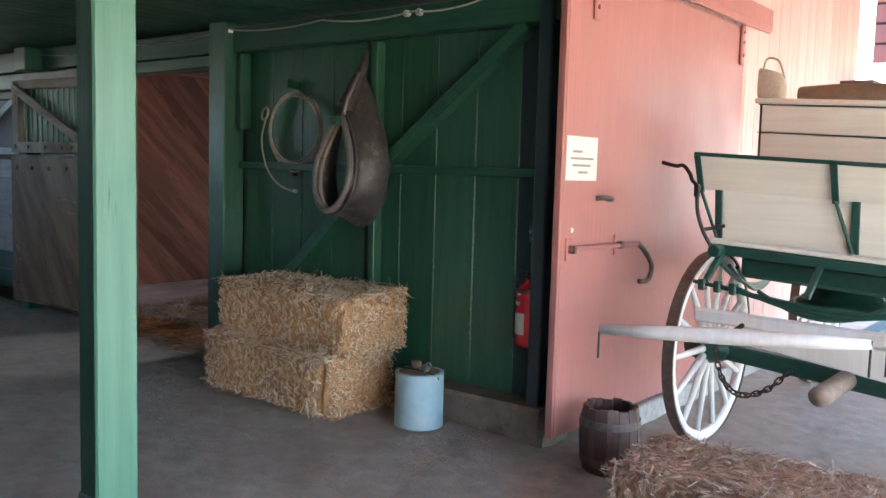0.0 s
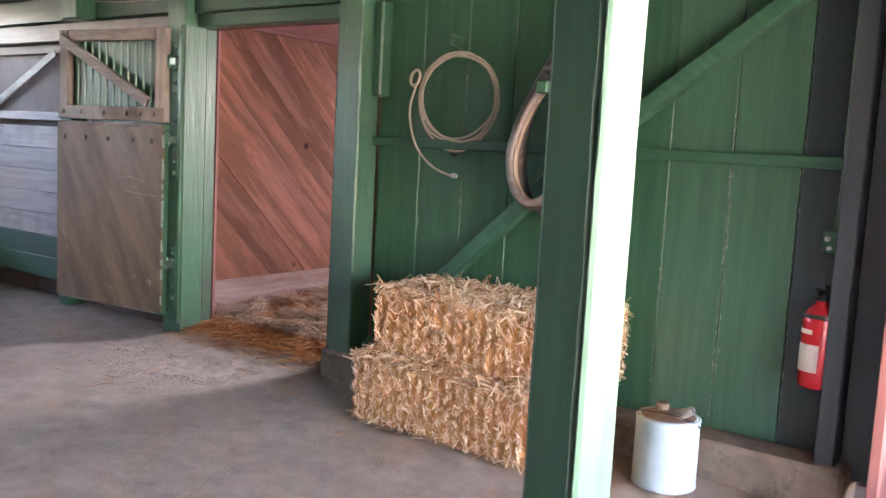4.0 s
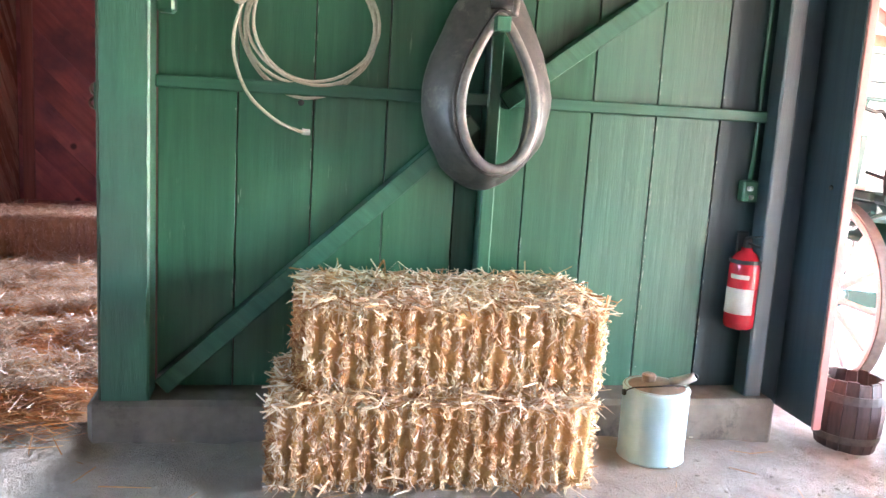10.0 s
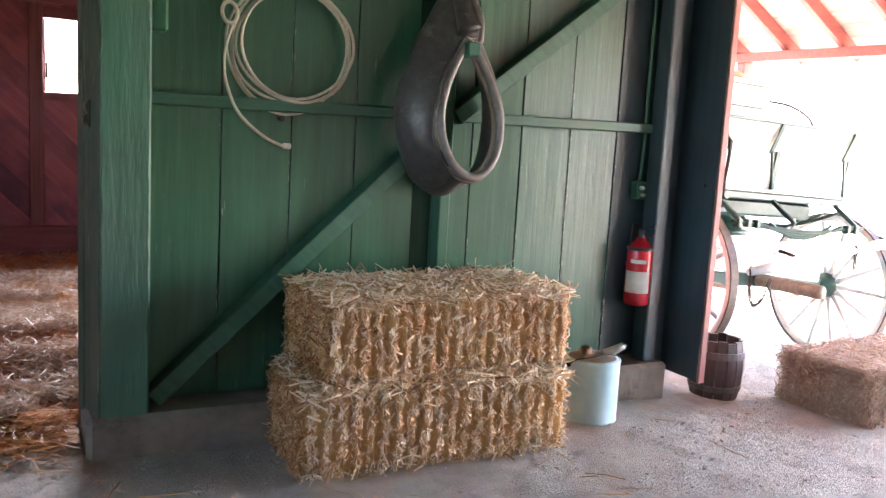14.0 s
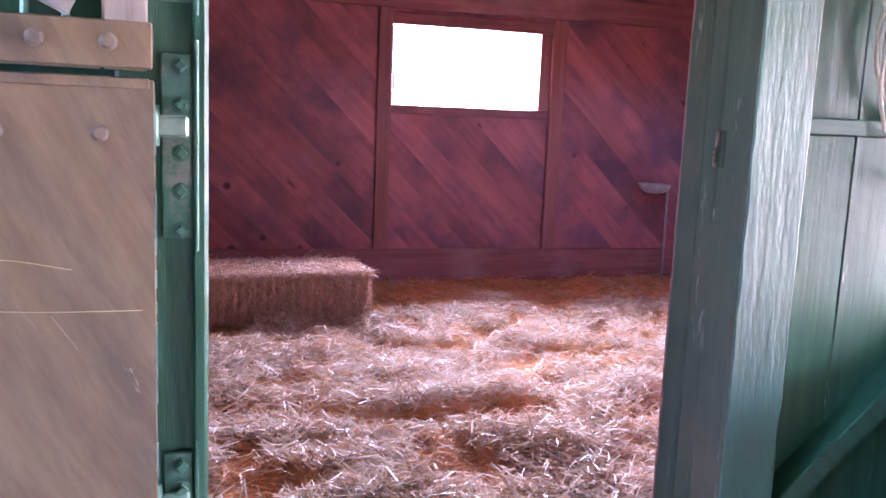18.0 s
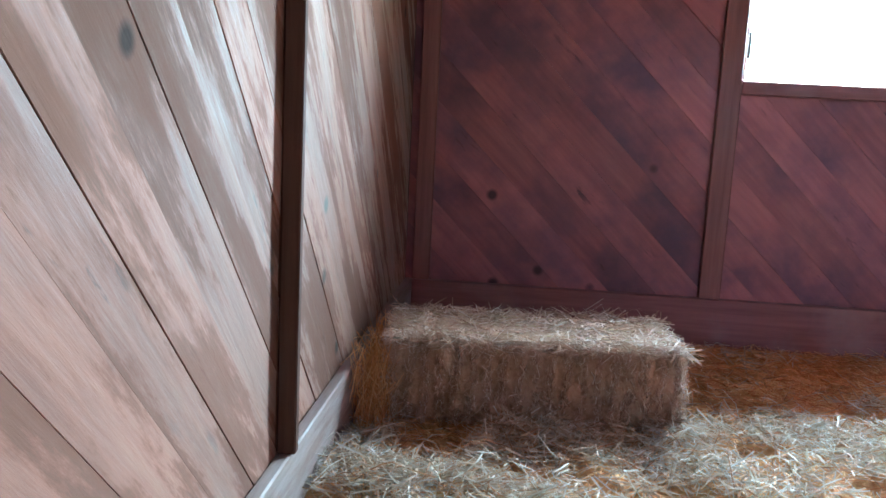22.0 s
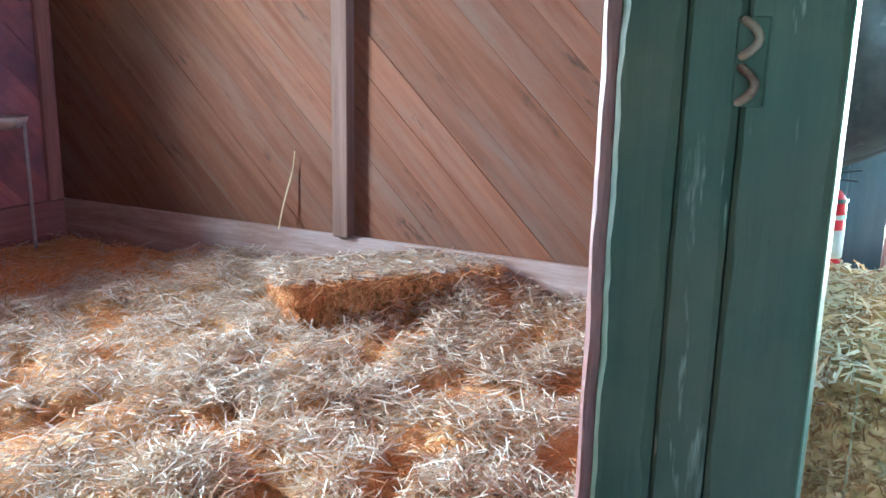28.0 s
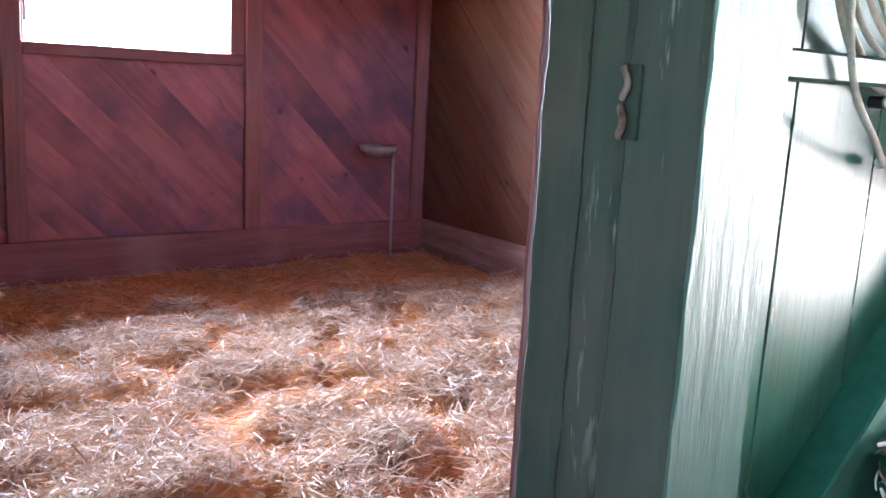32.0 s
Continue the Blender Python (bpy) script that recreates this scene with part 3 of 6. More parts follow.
# ---- green aisle wall ----
wall_north = part("wall_north", boxed(WALL_L, WALL_R, 0.034, 0.10, 0.06, TOP - 0.03, 0), M_SHADOW_WOOD)
tagged(wall_north, "green painted wall of upright wide planks", "wall", kind="structure")
JOINTS = [-0.606, -0.288, 0.024, 0.333, 0.645, 0.752, 0.957, 1.246, 1.550, 1.860, 2.13]
UP = Matrix(((1, 0, 0, 0), (0, 0, -1, 0.034), (0, 1, 0, 0), (0, 0, 0, 1)))  # u = x, v = z, rising towards -y
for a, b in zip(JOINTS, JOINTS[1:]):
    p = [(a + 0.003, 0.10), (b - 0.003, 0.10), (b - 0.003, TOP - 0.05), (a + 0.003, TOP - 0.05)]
    # the narrow plank left of the stud is thinner and darker green
    link("plank", plank(p, 0.022 if a == 0.645 else 0.034 + random.uniform(-0.003, 0.002), 0.002, UP), M_GREEN_DARK if a == 0.645 else M_SLATE if a > 1.8 else M_GREEN_WORN if 1.2 < a < 1.7 else M_GREEN, wall_north)

frng = random.Random(17)
for x0, count, low, high in ((-0.288, 10, 0.5, 1.3), (0.024, 14, 0.7, 1.9), (0.957, 8, 0.3, 1.3), (1.246, 12, 0.2, 1.3), (1.550, 75, 0.15, 1.6), (1.860, 40, 0.2, 1.5)):
    bm = bmesh.new()
    for k in range(count):
        z, l, w = frng.uniform(low, high), frng.uniform(0.006, 0.045), frng.uniform(0.0015, 0.006)
        x = x0 + (0.0035 + w / 2) * frng.choice((-1, 1)) + (abs(frng.gauss(0, 0.012)) if frng.random() < 0.2 else 0.0)
        ring = [bm.verts.new((x + w * 0.5 * math.cos(a) * frng.uniform(0.6, 1.3), -0.0026 + 0.0006 * frng.random(), z + l * 0.5 * math.sin(a) * frng.uniform(0.7, 1.2))) for a in (math.pi * q / 3 for q in range(6))]
        bm.faces.new(ring)
    chips = part("flaked_paint", bm, M_FLAKE, wall_north, "pale flaked paint along a joint")
    chips["kind"] = "stuff"
sill = part("sill_wall", boxed(-0.85, 2.20, -0.20, 0.10, -0.2, 0.096, 0.022), M_SILL)
tagged(sill, "dusty grey concrete footing under the green wall", "sill", kind="structure")
inner = part("wall_north_inner", boxed(-0.63, 2.18, 0.104, 0.125, 0.0, TOP - 0.02, 0), M_BACK)
tagged(inner, "red-brown boards on the stall side of the front wall", "wall", kind="structure")

rail = part("trim_rail", boxed(-0.606, 2.058, -0.066, -0.002, 1.364, 1.418, 0.006), M_GREEN_X)
tagged(rail, "level green rail nailed across the planks", "rail", kind="structure")
stud = part("trim_stud", boxed(0.752, 0.808, -0.082, -0.003, 0.098, 2.20, 0.006), M_GREEN)
tagged(stud, "upright green stud on the plank wall", "stud", kind="structure")
brace = bmesh.new()
beam((-0.575, -0.045, 0.12), (0.70, -0.045, 1.30), 0.078, 0.10, 0.005, up=(0, -1, 0), bm=brace)
brace_low = part("trim_brace_low", brace, M_GREEN_BRACE)
tagged(brace_low, "slanting green brace below the rail", "brace", kind="structure")
brace_high = part("trim_brace_high", beam((0.82, -0.045, 1.385), (1.93, -0.045, 2.218), 0.078, 0.10, 0.005, up=(0, -1, 0)), M_GREEN_BRACE)
tagged(brace_high, "slanting green brace above the rail", "brace", kind="structure")

# ---- jambs, posts and header ----
def worn_post(x0, x1, y0, y1, z0, z1, seed, chip=0.005):
    """A squared post whose corners are chipped and uneven all the way up."""
    return worn_prism([(x0, y0), (x1, y0), (x1, y1), (x0, y1)], z0, z1, seed, chip)


def worn_prism(base, z0, z1, seed, chip):
    """An upright timber on a base of four corners, with chipped edges."""
    bm, rings, steps = bmesh.new(), [], int((z1 - z0) / 0.018)
    for k in range(steps + 1):
        z, ring = z0 + (z1 - z0) * k / steps, []
        for i, (x, y) in enumerate(base):
            px, py, nx_, ny_ = *base[i - 1], *base[(i + 1) % 4]
            cut = 0.006 + chip * (0.5 + noise.fractal(Vector((i * 7 + seed, z * 9, seed)), 1.0, 2.0, 4)) + 2.2 * chip * max(0, noise.noise(Vector((i * 3 + seed, z * 3.1, 4))) - 0.25)
            for qx, qy in ((px, py), (nx_, ny_)):
                d = math.dist((x, y), (qx, qy))
                ring.append(bm.verts.new((x + (qx - x) * cut / d, y + (qy - y) * cut / d, z)))
        rings.append(ring)
    for a, b in zip(rings, rings[1:]):
        for i in range(8):
            bm.faces.new((a[i], a[(i + 1) % 8], b[(i + 1) % 8], b[i]))
    bm.faces.new(rings[0][::-1])
    bm.faces.new(rings[-1])
    return bm


jamb_r = part("jamb_right", worn_post(-0.800, WALL_L, -0.191, -0.012, 0.098, TOP, 3), M_GREEN_JAMB)
tagged(jamb_r, "thick green doorpost of the stall doorway", "doorpost", kind="structure")
# the boards on its inner side splay a little towards the stall
def splay(y):
    return DOOR_R + 0.052 * (0.07 - y) / 0.261


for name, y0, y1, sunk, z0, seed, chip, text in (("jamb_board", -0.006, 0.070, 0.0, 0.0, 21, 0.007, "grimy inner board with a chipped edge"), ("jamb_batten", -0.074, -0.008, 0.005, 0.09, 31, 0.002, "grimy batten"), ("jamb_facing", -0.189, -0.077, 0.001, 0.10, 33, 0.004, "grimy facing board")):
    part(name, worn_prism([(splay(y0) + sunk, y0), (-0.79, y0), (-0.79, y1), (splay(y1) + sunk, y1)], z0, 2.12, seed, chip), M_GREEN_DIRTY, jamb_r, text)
part("jamb_lining", worn_post(DOOR_R + 0.012, DOOR_R + 0.2, 0.073, 0.095, 0.0, 2.3, 44, 0.003), M_RED_STUD, jamb_r, "red-brown inner casing")
part("jamb_block", boxed(-0.600, -0.53, -0.10, -0.004, 1.655, 2.21, 0.012), M_GREEN, jamb_r)
jamb_l = part("jamb_left", worn_post(-2.44, DOOR_L, -0.19, 0.0, -0.1, TOP, 8), M_GREEN_JAMB)
tagged(jamb_l, "thick green hinge post of the stall doorway", "doorpost", kind="structure")
part("jamb_board", boxed(-2.30, DOOR_L - 0.01, 0.002, 0.098, 0.0, 2.12, 0.006), M_GREEN_JAMB, jamb_l)
part("jamb_strip", boxed(-2.275, -2.245, -0.215, -0.192, 0.02, 2.12, 0.005), M_GREEN, jamb_l)
part("jamb_lining", boxed(-2.44, DOOR_L - 0.005, 0.100, 0.128, 0.0, 2.3, 0.005), M_RED_STUD, jamb_l, "red-brown inner casing")
threshold = part("door_sill", boxed(DOOR_L - 0.02, DOOR_R + 0.02, 0.0, 0.10, -0.2, -0.026, 0.012), M_GREY_WOOD)
tagged(threshold, "worn timber threshold half hidden by straw", "threshold", kind="structure")
header = part("header_beam", boxed(-2.44, 2.34, -0.115, -0.004, 2.215, 2.39, 0.008), M_GREEN_X)
tagged(header, "long green header beam under the ceiling", "beam", kind="structure")
lintel = part("door_lintel", boxed(DOOR_L + 0.002, DOOR_R - 0.002, -0.09, 0.02, 2.12, 2.212, 0.006), M_GREEN_X)
tagged(lintel, "green lintel over the stall doorway", "lintel", kind="structure")
over = part("wall_over_door", boxed(-2.44, DOOR_R + 0.2, 0.024, 0.095, 2.12, TOP + 0.5, 0), M_BACK)
tagged(over, "red-brown boards above the doorway inside the stall", "wall", kind="structure")

# corner column at the end of the wall, with the red outer wall behind it
column = part("column_corner", worn_post(2.06, 2.145, -0.15, -0.036, 0.098, TOP, 15, 0.003), M_SLATE_POST)
tagged(column, "dark slate-painted corner post at the end of the wall", "post", kind="structure")
part("edge_board", boxed(2.147, 2.298, -0.035, -0.010, 0.02, TOP - 0.05, 0.004), M_SLATE_POST, column)
side_wall = part("wall_east", boxed(2.225, 2.28, -0.01, 5.4, 0.0, 4.9, 0), M_SHADOW_WOOD)
tagged(side_wall, "bleached red outer side wall of upright boards", "wall", kind="structure")
EAST = Matrix(((0, 0, 1, 2.28), (1, 0, 0, 0), (0, 1, 0, 0), (0, 0, 0, 1)))  # u = y, v = z, rising towards +x
for k in range(24):
    y0, z0 = -0.34 + k * 0.24, 2.44 if k < 10 else 0.0
    link("plank", plank([(y0, z0), (y0 + 0.237, z0), (y0 + 0.237, 4.85), (y0, 4.85)], 0.022, 0.003, EAST), M_BLEACHED, side_wall)

# big red barn door hung flat against that wall
barn_door = empty("barn_door", (2.33, 0.9, 0.0), "smooth red-painted sliding barn door slid open", "barn door")
part("door_panel", boxed(2.318, OUT - 0.009, -0.318, 2.13, 0.006, 2.47, 0.004), M_PINK, barn_door)
part("back_panel", boxed(2.304, 2.317, -0.317, 2.13, 0.01, 2.46, 0.002), M_SLATE_POST, barn_door, "dark slate-painted back of the door")
part("back_bolt", bolt((2.304, -0.24, 1.10), 0.012, 0.010, Matrix.Rotation(radians(-90), 4, "Y")), M_TYRE, barn_door)
part("edge_strip", boxed(2.306, OUT - 0.011, -0.336, -0.319, 0.0, 2.475, 0.004), M_PINK, barn_door)
footing = part("sill_east", boxed(2.30, OUT + 0.03, 0.35, 4.8, -0.2, 0.002, 0.01), M_WHITE_X)
tagged(footing, "pale footing board along the red wall", "sill", kind="structure")

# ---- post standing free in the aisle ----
# dark core and pale east side put bay light and shade into colour
aisle_post = part("post_aisle", worn_post(2.141, 2.234, -2.819, -2.680, -0.2, TOP, 12, 0.003), M_GREEN_DARK)
tagged(aisle_post, "free-standing green timber post in the aisle with a painted lit side", "post", kind="structure")
part("facing_board", worn_post(2.233, 2.246, -2.821, -2.678, -0.2, TOP, 14, 0.002), M_POST_LIT, aisle_post, "pale green side, painted as lit from the bay")
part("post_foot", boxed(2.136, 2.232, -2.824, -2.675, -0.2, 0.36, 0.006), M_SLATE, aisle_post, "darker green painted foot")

# ---- ceilings and roofs ----
bm = bmesh.new()
for k in range(60):
    x0 = -6.45 + k * 0.148
    block(bm, x0, x0 + 0.145, -7.4, 0.0, TOP, TOP + 0.03, 0.0035)
block(bm, -6.45, 2.44, -7.4, 0.0, TOP + 0.034, TOP + 0.10, 0)
ceiling = tagged(part("ceiling", bm, M_GREEN_CEIL), "glossy dark green boarded ceiling over the aisle", "ceiling", kind="structure")
stall_top = part("ceiling_stall", boxed(-2.6, 2.22, 0.0, 4.9, 2.75, 2.82, 0), M_BACK)
tagged(stall_top, "dark red-brown boarded stall ceiling", "ceiling", kind="structure")
bm = bmesh.new()
for k in range(9):
    block(bm, -9.6 + k * 0.42, -9.5 + k * 0.42, -7.4, 0.6, 3.0, 3.16, 0.005)
block(bm, -10, -6.2, -7.4, 0.6, 3.18, 3.24, 0)
tagged(part("ceiling_far", bm, M_WHITE_X), "whitewashed joists over the far end of the barn", "ceiling", kind="structure")
rim = part("beam_ceiling_edge", boxed(-6.58, -6.46, -7.4, 0.0, TOP - 0.005, 3.0, 0.008), M_WHITE_X)
tagged(rim, "whitewashed beam at the ceiling's edge", "beam", kind="structure")

# lean-to roof over the wagon bay: red rafters falling outwards under pale boards
def roof_z(x):
    return 2.42 + 0.6 * (6.48 - x)


FALL = Vector((0.857, 0, -0.514))
bm = bmesh.new()
for k in range(26):
    a = Vector((2.36, 0, roof_z(2.36))) + FALL * (0.1 + k * 0.205)
    beam((a.x, -7.0, a.z + 0.10), (a.x, 8.0, a.z + 0.10), 0.197, 0.022, 0.003, up=(-FALL.z, 0, FALL.x), bm=bm)
beam((2.3, 0.5, roof_z(2.3) + 0.13), (6.85, 0.5, roof_z(6.85) + 0.13), 15.0, 0.02, 0, bm=bm)
tagged(part("roof_bay", bm, M_SHEATH), "pale boards of the lean-to roof over the wagon", "roof", kind="structure")
for k in range(20):
    y = 7.2 - k * 0.70
    r = part("rafter", beam((2.40, y, roof_z(2.40)), (6.75, y, roof_z(6.75)), 0.07, 0.13, 0.006), M_PINK_ROOF)
    tagged(r, "red painted rafter of the lean-to roof", "rafter", "lean-to rafters", kind="structure")
plate = part("beam_plate", boxed(6.42, 6.54, -7.0, 8.0, 2.24, 2.345, 0.008), M_PINK_ROOF)
tagged(plate, "red plate beam at the eaves of the lean-to", "beam", kind="structure")
for k in range(4):
    y = -3.3 + k * 3.4
    p = part("post_eaves", boxed(6.42, 6.54, y, y + 0.12, -0.2, 2.238, 0.008), M_PINK_ROOF)
    tagged(p, "red post under the lean-to's eaves", "post", "eaves posts", kind="structure")
end_wall = part("wall_bay_gable", boxed(2.31, 6.6, 6.03, 6.08, 2.66, 4.6, 0), M_SHADOW_WOOD)
tagged(end_wall, "red boarded gable at the far end of the lean-to", "wall", kind="structure")
for k in range(9):
    z0 = 2.66 + k * 0.21
    x1 = min(6.6, 6.48 - (z0 + 0.2 - 2.42) / 0.6)
    if x1 > 2.6:
        part("siding_board", boxed(2.312, x1, 6.0, 6.028, z0, z0 + 0.185, 0.004), M_PINK, end_wall)
gable = part("wall_gable", boxed(2.0, 2.27, -7.4, -0.1, TOP + 0.1, 4.9, 0), M_BLEACHED)
tagged(gable, "red boards above the aisle's opening", "wall", kind="structure")

# ---- unseen walls behind the camera and far off, added to hold back light ----
for name, box in (("wall_south", (-10, 6.9, -7.6, -7.4, -0.2, 4.2)), ("wall_bay_end", (6.9, 7.1, -7.6, -5.3, -0.2, 2.6)), ("wall_west", (-10.2, -10, -7.6, 0.6, -0.2, 2.1))):
    w = part(name, boxed(*box, 0), M_WHITE if name == "wall_west" else M_SHADOW_WOOD)
    tagged(w, "plain unseen wall added to close off light", "wall", kind="structure")

# unseen overhang, added to keep high sky light off the straw by the window
eave = part("roof_eave", boxed(-3.0, 2.6, 4.84, 5.45, 2.30, 2.36, 0), M_SHADOW_WOOD)
tagged(eave, "unseen boarded overhang added to block sky above the stall window", "eave", kind="structure")

# ---- stall: walls of slanting boards ----
WIN = (-0.695, 0.56, 1.445, 2.07)
bm = bmesh.new()
for box in ((-2.6, WIN[0] - 0.022, 0, 2.8), (WIN[1] + 0.04, 2.24, 0, 2.8), (WIN[0] - 0.022, WIN[1] + 0.04, 0, WIN[2] - 0.04), (WIN[0] - 0.022, WIN[1] + 0.04, WIN[3] + 0.04, 2.8)):
    block(bm, box[0], box[1], BACK + 0.026, BACK + 0.14, box[2], box[3], 0)
wall_back = tagged(part("wall_stall_back", bm, M_SHADOW_WOOD), "red-brown stall wall of slanting boards", "wall", kind="structure")
NORTH = Matrix(((1, 0, 0, 0), (0, 0, -1, BACK + 0.024), (0, 1, 0, 0), (0, 0, 0, 1)))
boards(wall_back, [(LEFT, -0.77, 0.02, 2.75), (0.73, RIGHT, 0.02, 2.75), (-0.77, 0.73, 0.02, WIN[2] - 0.03), (-0.77, 0.73, WIN[3] + 0.03, 2.75)], NORTH, M_BACK, seed=2)

wall_left = part("wall_stall_left", boxed(LEFT - 0.10, LEFT - 0.026, 0.128, 4.8, 0, 2.8, 0), M_SHADOW_WOOD)
tagged(wall_left, "pale scuffed stall wall of slanting boards", "wall", kind="structure")
WESTM = Matrix(((0, 0, 1, LEFT - 0.024), (1, 0, 0, 0), (0, 1, 0, 0), (0, 0, 0, 1)))
boards(wall_left, [(0.13, 2.13, 0.02, 2.75), (2.13, BACK, 0.02, 2.75)], WESTM, M_SIDE_L, wide=0.15, seed=4)
wall_right = part("wall_stall_right", boxed(RIGHT + 0.0, RIGHT + 0.022, 0.128, 4.8, 0, 2.8, 0), M_SHADOW_WOOD)
tagged(wall_right, "brown weathered stall wall of slanting boards", "wall", kind="structure")
EASTM = Matrix(((0, 0, -1, RIGHT), (1, 0, 0, 0), (0, 1, 0, 0), (0, 0, 0, 1)))
boards(wall_right, [(0.13, 2.40, 0.02, 2.75), (2.40, BACK, 0.02, 2.75)], EASTM, M_SIDE, wide=0.155, slant=1, seed=6)

for name, box, mat_, words in (
    ("baseboard_back", (LEFT + 0.045, RIGHT - 0.045, BACK - 0.05, BACK - 0.001, -0.05, 0.262), M_RED_LEVEL, "broad red-brown baseboard"),
    ("baseboard_left", (LEFT + 0.001, LEFT + 0.042, 0.14, BACK - 0.002, -0.05, 0.262), M_SIDE_LEVEL, "pale worn baseboard"),
    ("baseboard_right", (RIGHT - 0.066, RIGHT - 0.024, 0.14, BACK - 0.002, -0.05, 0.262), M_SIDE_LEVEL, "pale grey worn baseboard"),
    ("trim_top_back", (LEFT + 0.05, RIGHT - 0.05, BACK - 0.045, BACK - 0.001, 2.20, 2.40), M_RED_LEVEL, "level red-brown beam above the window"),
    ("trim_top_right", (RIGHT - 0.062, RIGHT - 0.024, 0.14, BACK - 0.002, 2.20, 2.40), M_SIDE_BEAM, "level beam along the stall wall"),
    ("trim_top_left", (LEFT + 0.001, LEFT + 0.042, 0.14, BACK - 0.002, 2.20, 2.40), M_SIDE_BEAM, "level beam along the stall wall"),
    ("stud_window_left", (-0.83, -0.715, BACK - 0.04, BACK - 0.001, 0.263, 2.199), M_RED_STUD, "red-brown stud beside the window"),
    ("stud_window_right", (0.66, 0.785, BACK - 0.04, BACK - 0.001, 0.263, 2.199), M_RED_STUD, "red-brown stud beside the window"),
    ("stud_corner_left", (LEFT + 0.043, LEFT + 0.14, BACK - 0.04, BACK - 0.001, 0.263, 2.199), M_RED_STUD, "red-brown corner stud"),
    ("stud_corner_right", (RIGHT - 0.16, RIGHT - 0.068, BACK - 0.04, BACK - 0.001, 0.263, 2.199), M_RED_STUD, "red-brown corner stud"),
    ("stud_right", (RIGHT - 0.105, RIGHT - 0.024, 2.352, 2.452, 0.263, 2.199), M_SIDE_STUD, "upright stud on the stall wall"),
    ("stud_left", (LEFT + 0.001, LEFT + 0.056, 2.12, 2.155, 0.263, 2.199), M_DARK_STUD, "brown upright stud on the stall wall"),
):
    tagged(part(name, boxed(*box, 0.005), mat_), words, "trim", kind="structure")

window = part("window_1", boxed(WIN[0] - 0.018, WIN[1] + 0.09, BACK - 0.036, BACK + 0.17, WIN[2] - 0.075, WIN[2] - 0.002, 0.006), M_RED_LEVEL)
tagged(window, "unglazed stall window opening with a red-brown frame", "window", kind="structure")
part("window_head", boxed(WIN[0] - 0.02, WIN[1] + 0.1, BACK - 0.03, BACK + 0.16, WIN[3] + 0.002, WIN[3] + 0.10, 0.006), M_RED_LEVEL, window)
part("window_jamb", boxed(WIN[0] - 0.02, WIN[0] - 0.0, BACK + 0.0, BACK + 0.16, WIN[2], WIN[3], 0.004), M_RED_STUD, window)
part("window_jamb", boxed(WIN[1], WIN[1] + 0.098, BACK - 0.012, BACK + 0.16, WIN[2], WIN[3], 0.004), M_RED_STUD, window)
part("window_latch", boxed(WIN[0] + 0.0, WIN[0] + 0.022, BACK + 0.02, BACK + 0.04, 1.56, 1.70, 0.006), M_IRON, window, "small dark iron catch")


# ---- straw bed of the stall ----
def bed_height(x, y):
    """Straw rises in soft heaps, and thins out at the doorway and along the walls."""
    edge = min(1.0, max(0.0, (y + 0.12) / 0.55))
    back = min(1.0, max(0.0, (BACK - y) / 1.2)) * 0.7 + 0.3
    h = 0.055 + 0.05 * noise.noise(Vector((x * 1.1, y * 1.1, 2.0))) + 0.05 * noise.noise(Vector((x * 3.6, y * 3.6, 5.0)))
    drift = 0.15 * math.exp(-((x - 2.02) / 0.26) ** 2 - ((y - 1.42) / 0.24) ** 2)  # heaped at the end of the half-buried bale
    return -0.02 + edge * back * max(0.0, h - hollow(x, y) * 0.045) + drift


def hollow(x, y):
    """1 in the trodden hollows between the heaps."""
    n = noise.noise(Vector((x * 2.7 + 4, y * 3.4, 9.0))) * 0.8 + noise.noise(Vector((x * 7.0, y * 7.0, 3.0))) * 0.35
    return min(1.0, max(0.0, (n - 0.06) / 0.14))


bx, by = np.linspace(LEFT + 0.045, RIGHT - 0.068, 130), np.linspace(-0.12, BACK - 0.052, 130)
verts = [(x, y, bed_height(x, y)) for y in by for x in bx]
faces = [(j * 130 + i, j * 130 + i + 1, (j + 1) * 130 + i + 1, (j + 1) * 130 + i) for j in range(129) for i in range(129) if not (by[j] < 0.13 and not (DOOR_L + 0.02 < bx[i] < DOOR_R - 0.03))]
me = bpy.data.meshes.new("straw_bed")
me.from_pydata(verts, [], faces)
bed = tagged(link("straw_bed", me, M_BED, smooth=True), "thick uneven golden straw bedding on the stall floor", "straw", kind="stuff")

srng = np.random.default_rng(11)
count = 150000
sx = srng.uniform(LEFT + 0.06, RIGHT - 0.09, count)
sy = 0.14 + (BACK - 0.2) * srng.random(count) ** 1.35
tuft = np.array([noise.noise(Vector((a * 2.6, b * 2.6, 1.5))) for a, b in zip(sx, sy)])
# few pale stalks past y 3.45, so colour carries the shade under the window
keep = srng.random(count) < np.clip(0.75 + tuft * 0.6, 0.3, 1.0) * (1 - 0.95 * np.array([hollow(a, b) for a, b in zip(sx, sy)])) * np.where(sy > 3.45 + 0.25 * tuft, 0.06, 1.0)
sx, sy, tuft = sx[keep], sy[keep], tuft[keep]
sz = np.array([bed_height(a, b) for a, b in zip(sx, sy)]) + np.abs(srng.normal(size=len(sx))) * 0.022 + 0.003 + np.clip(tuft, 0, 1) * 0.03
turn = np.array([noise.noise(Vector((a * 1.3, b * 1.3, 7.0))) for a, b in zip(sx, sy)]) * 5 + srng.normal(size=len(sx)) * 1.1
ways = np.c_[np.cos(turn), np.sin(turn), srng.normal(size=len(sx)) * 0.42]
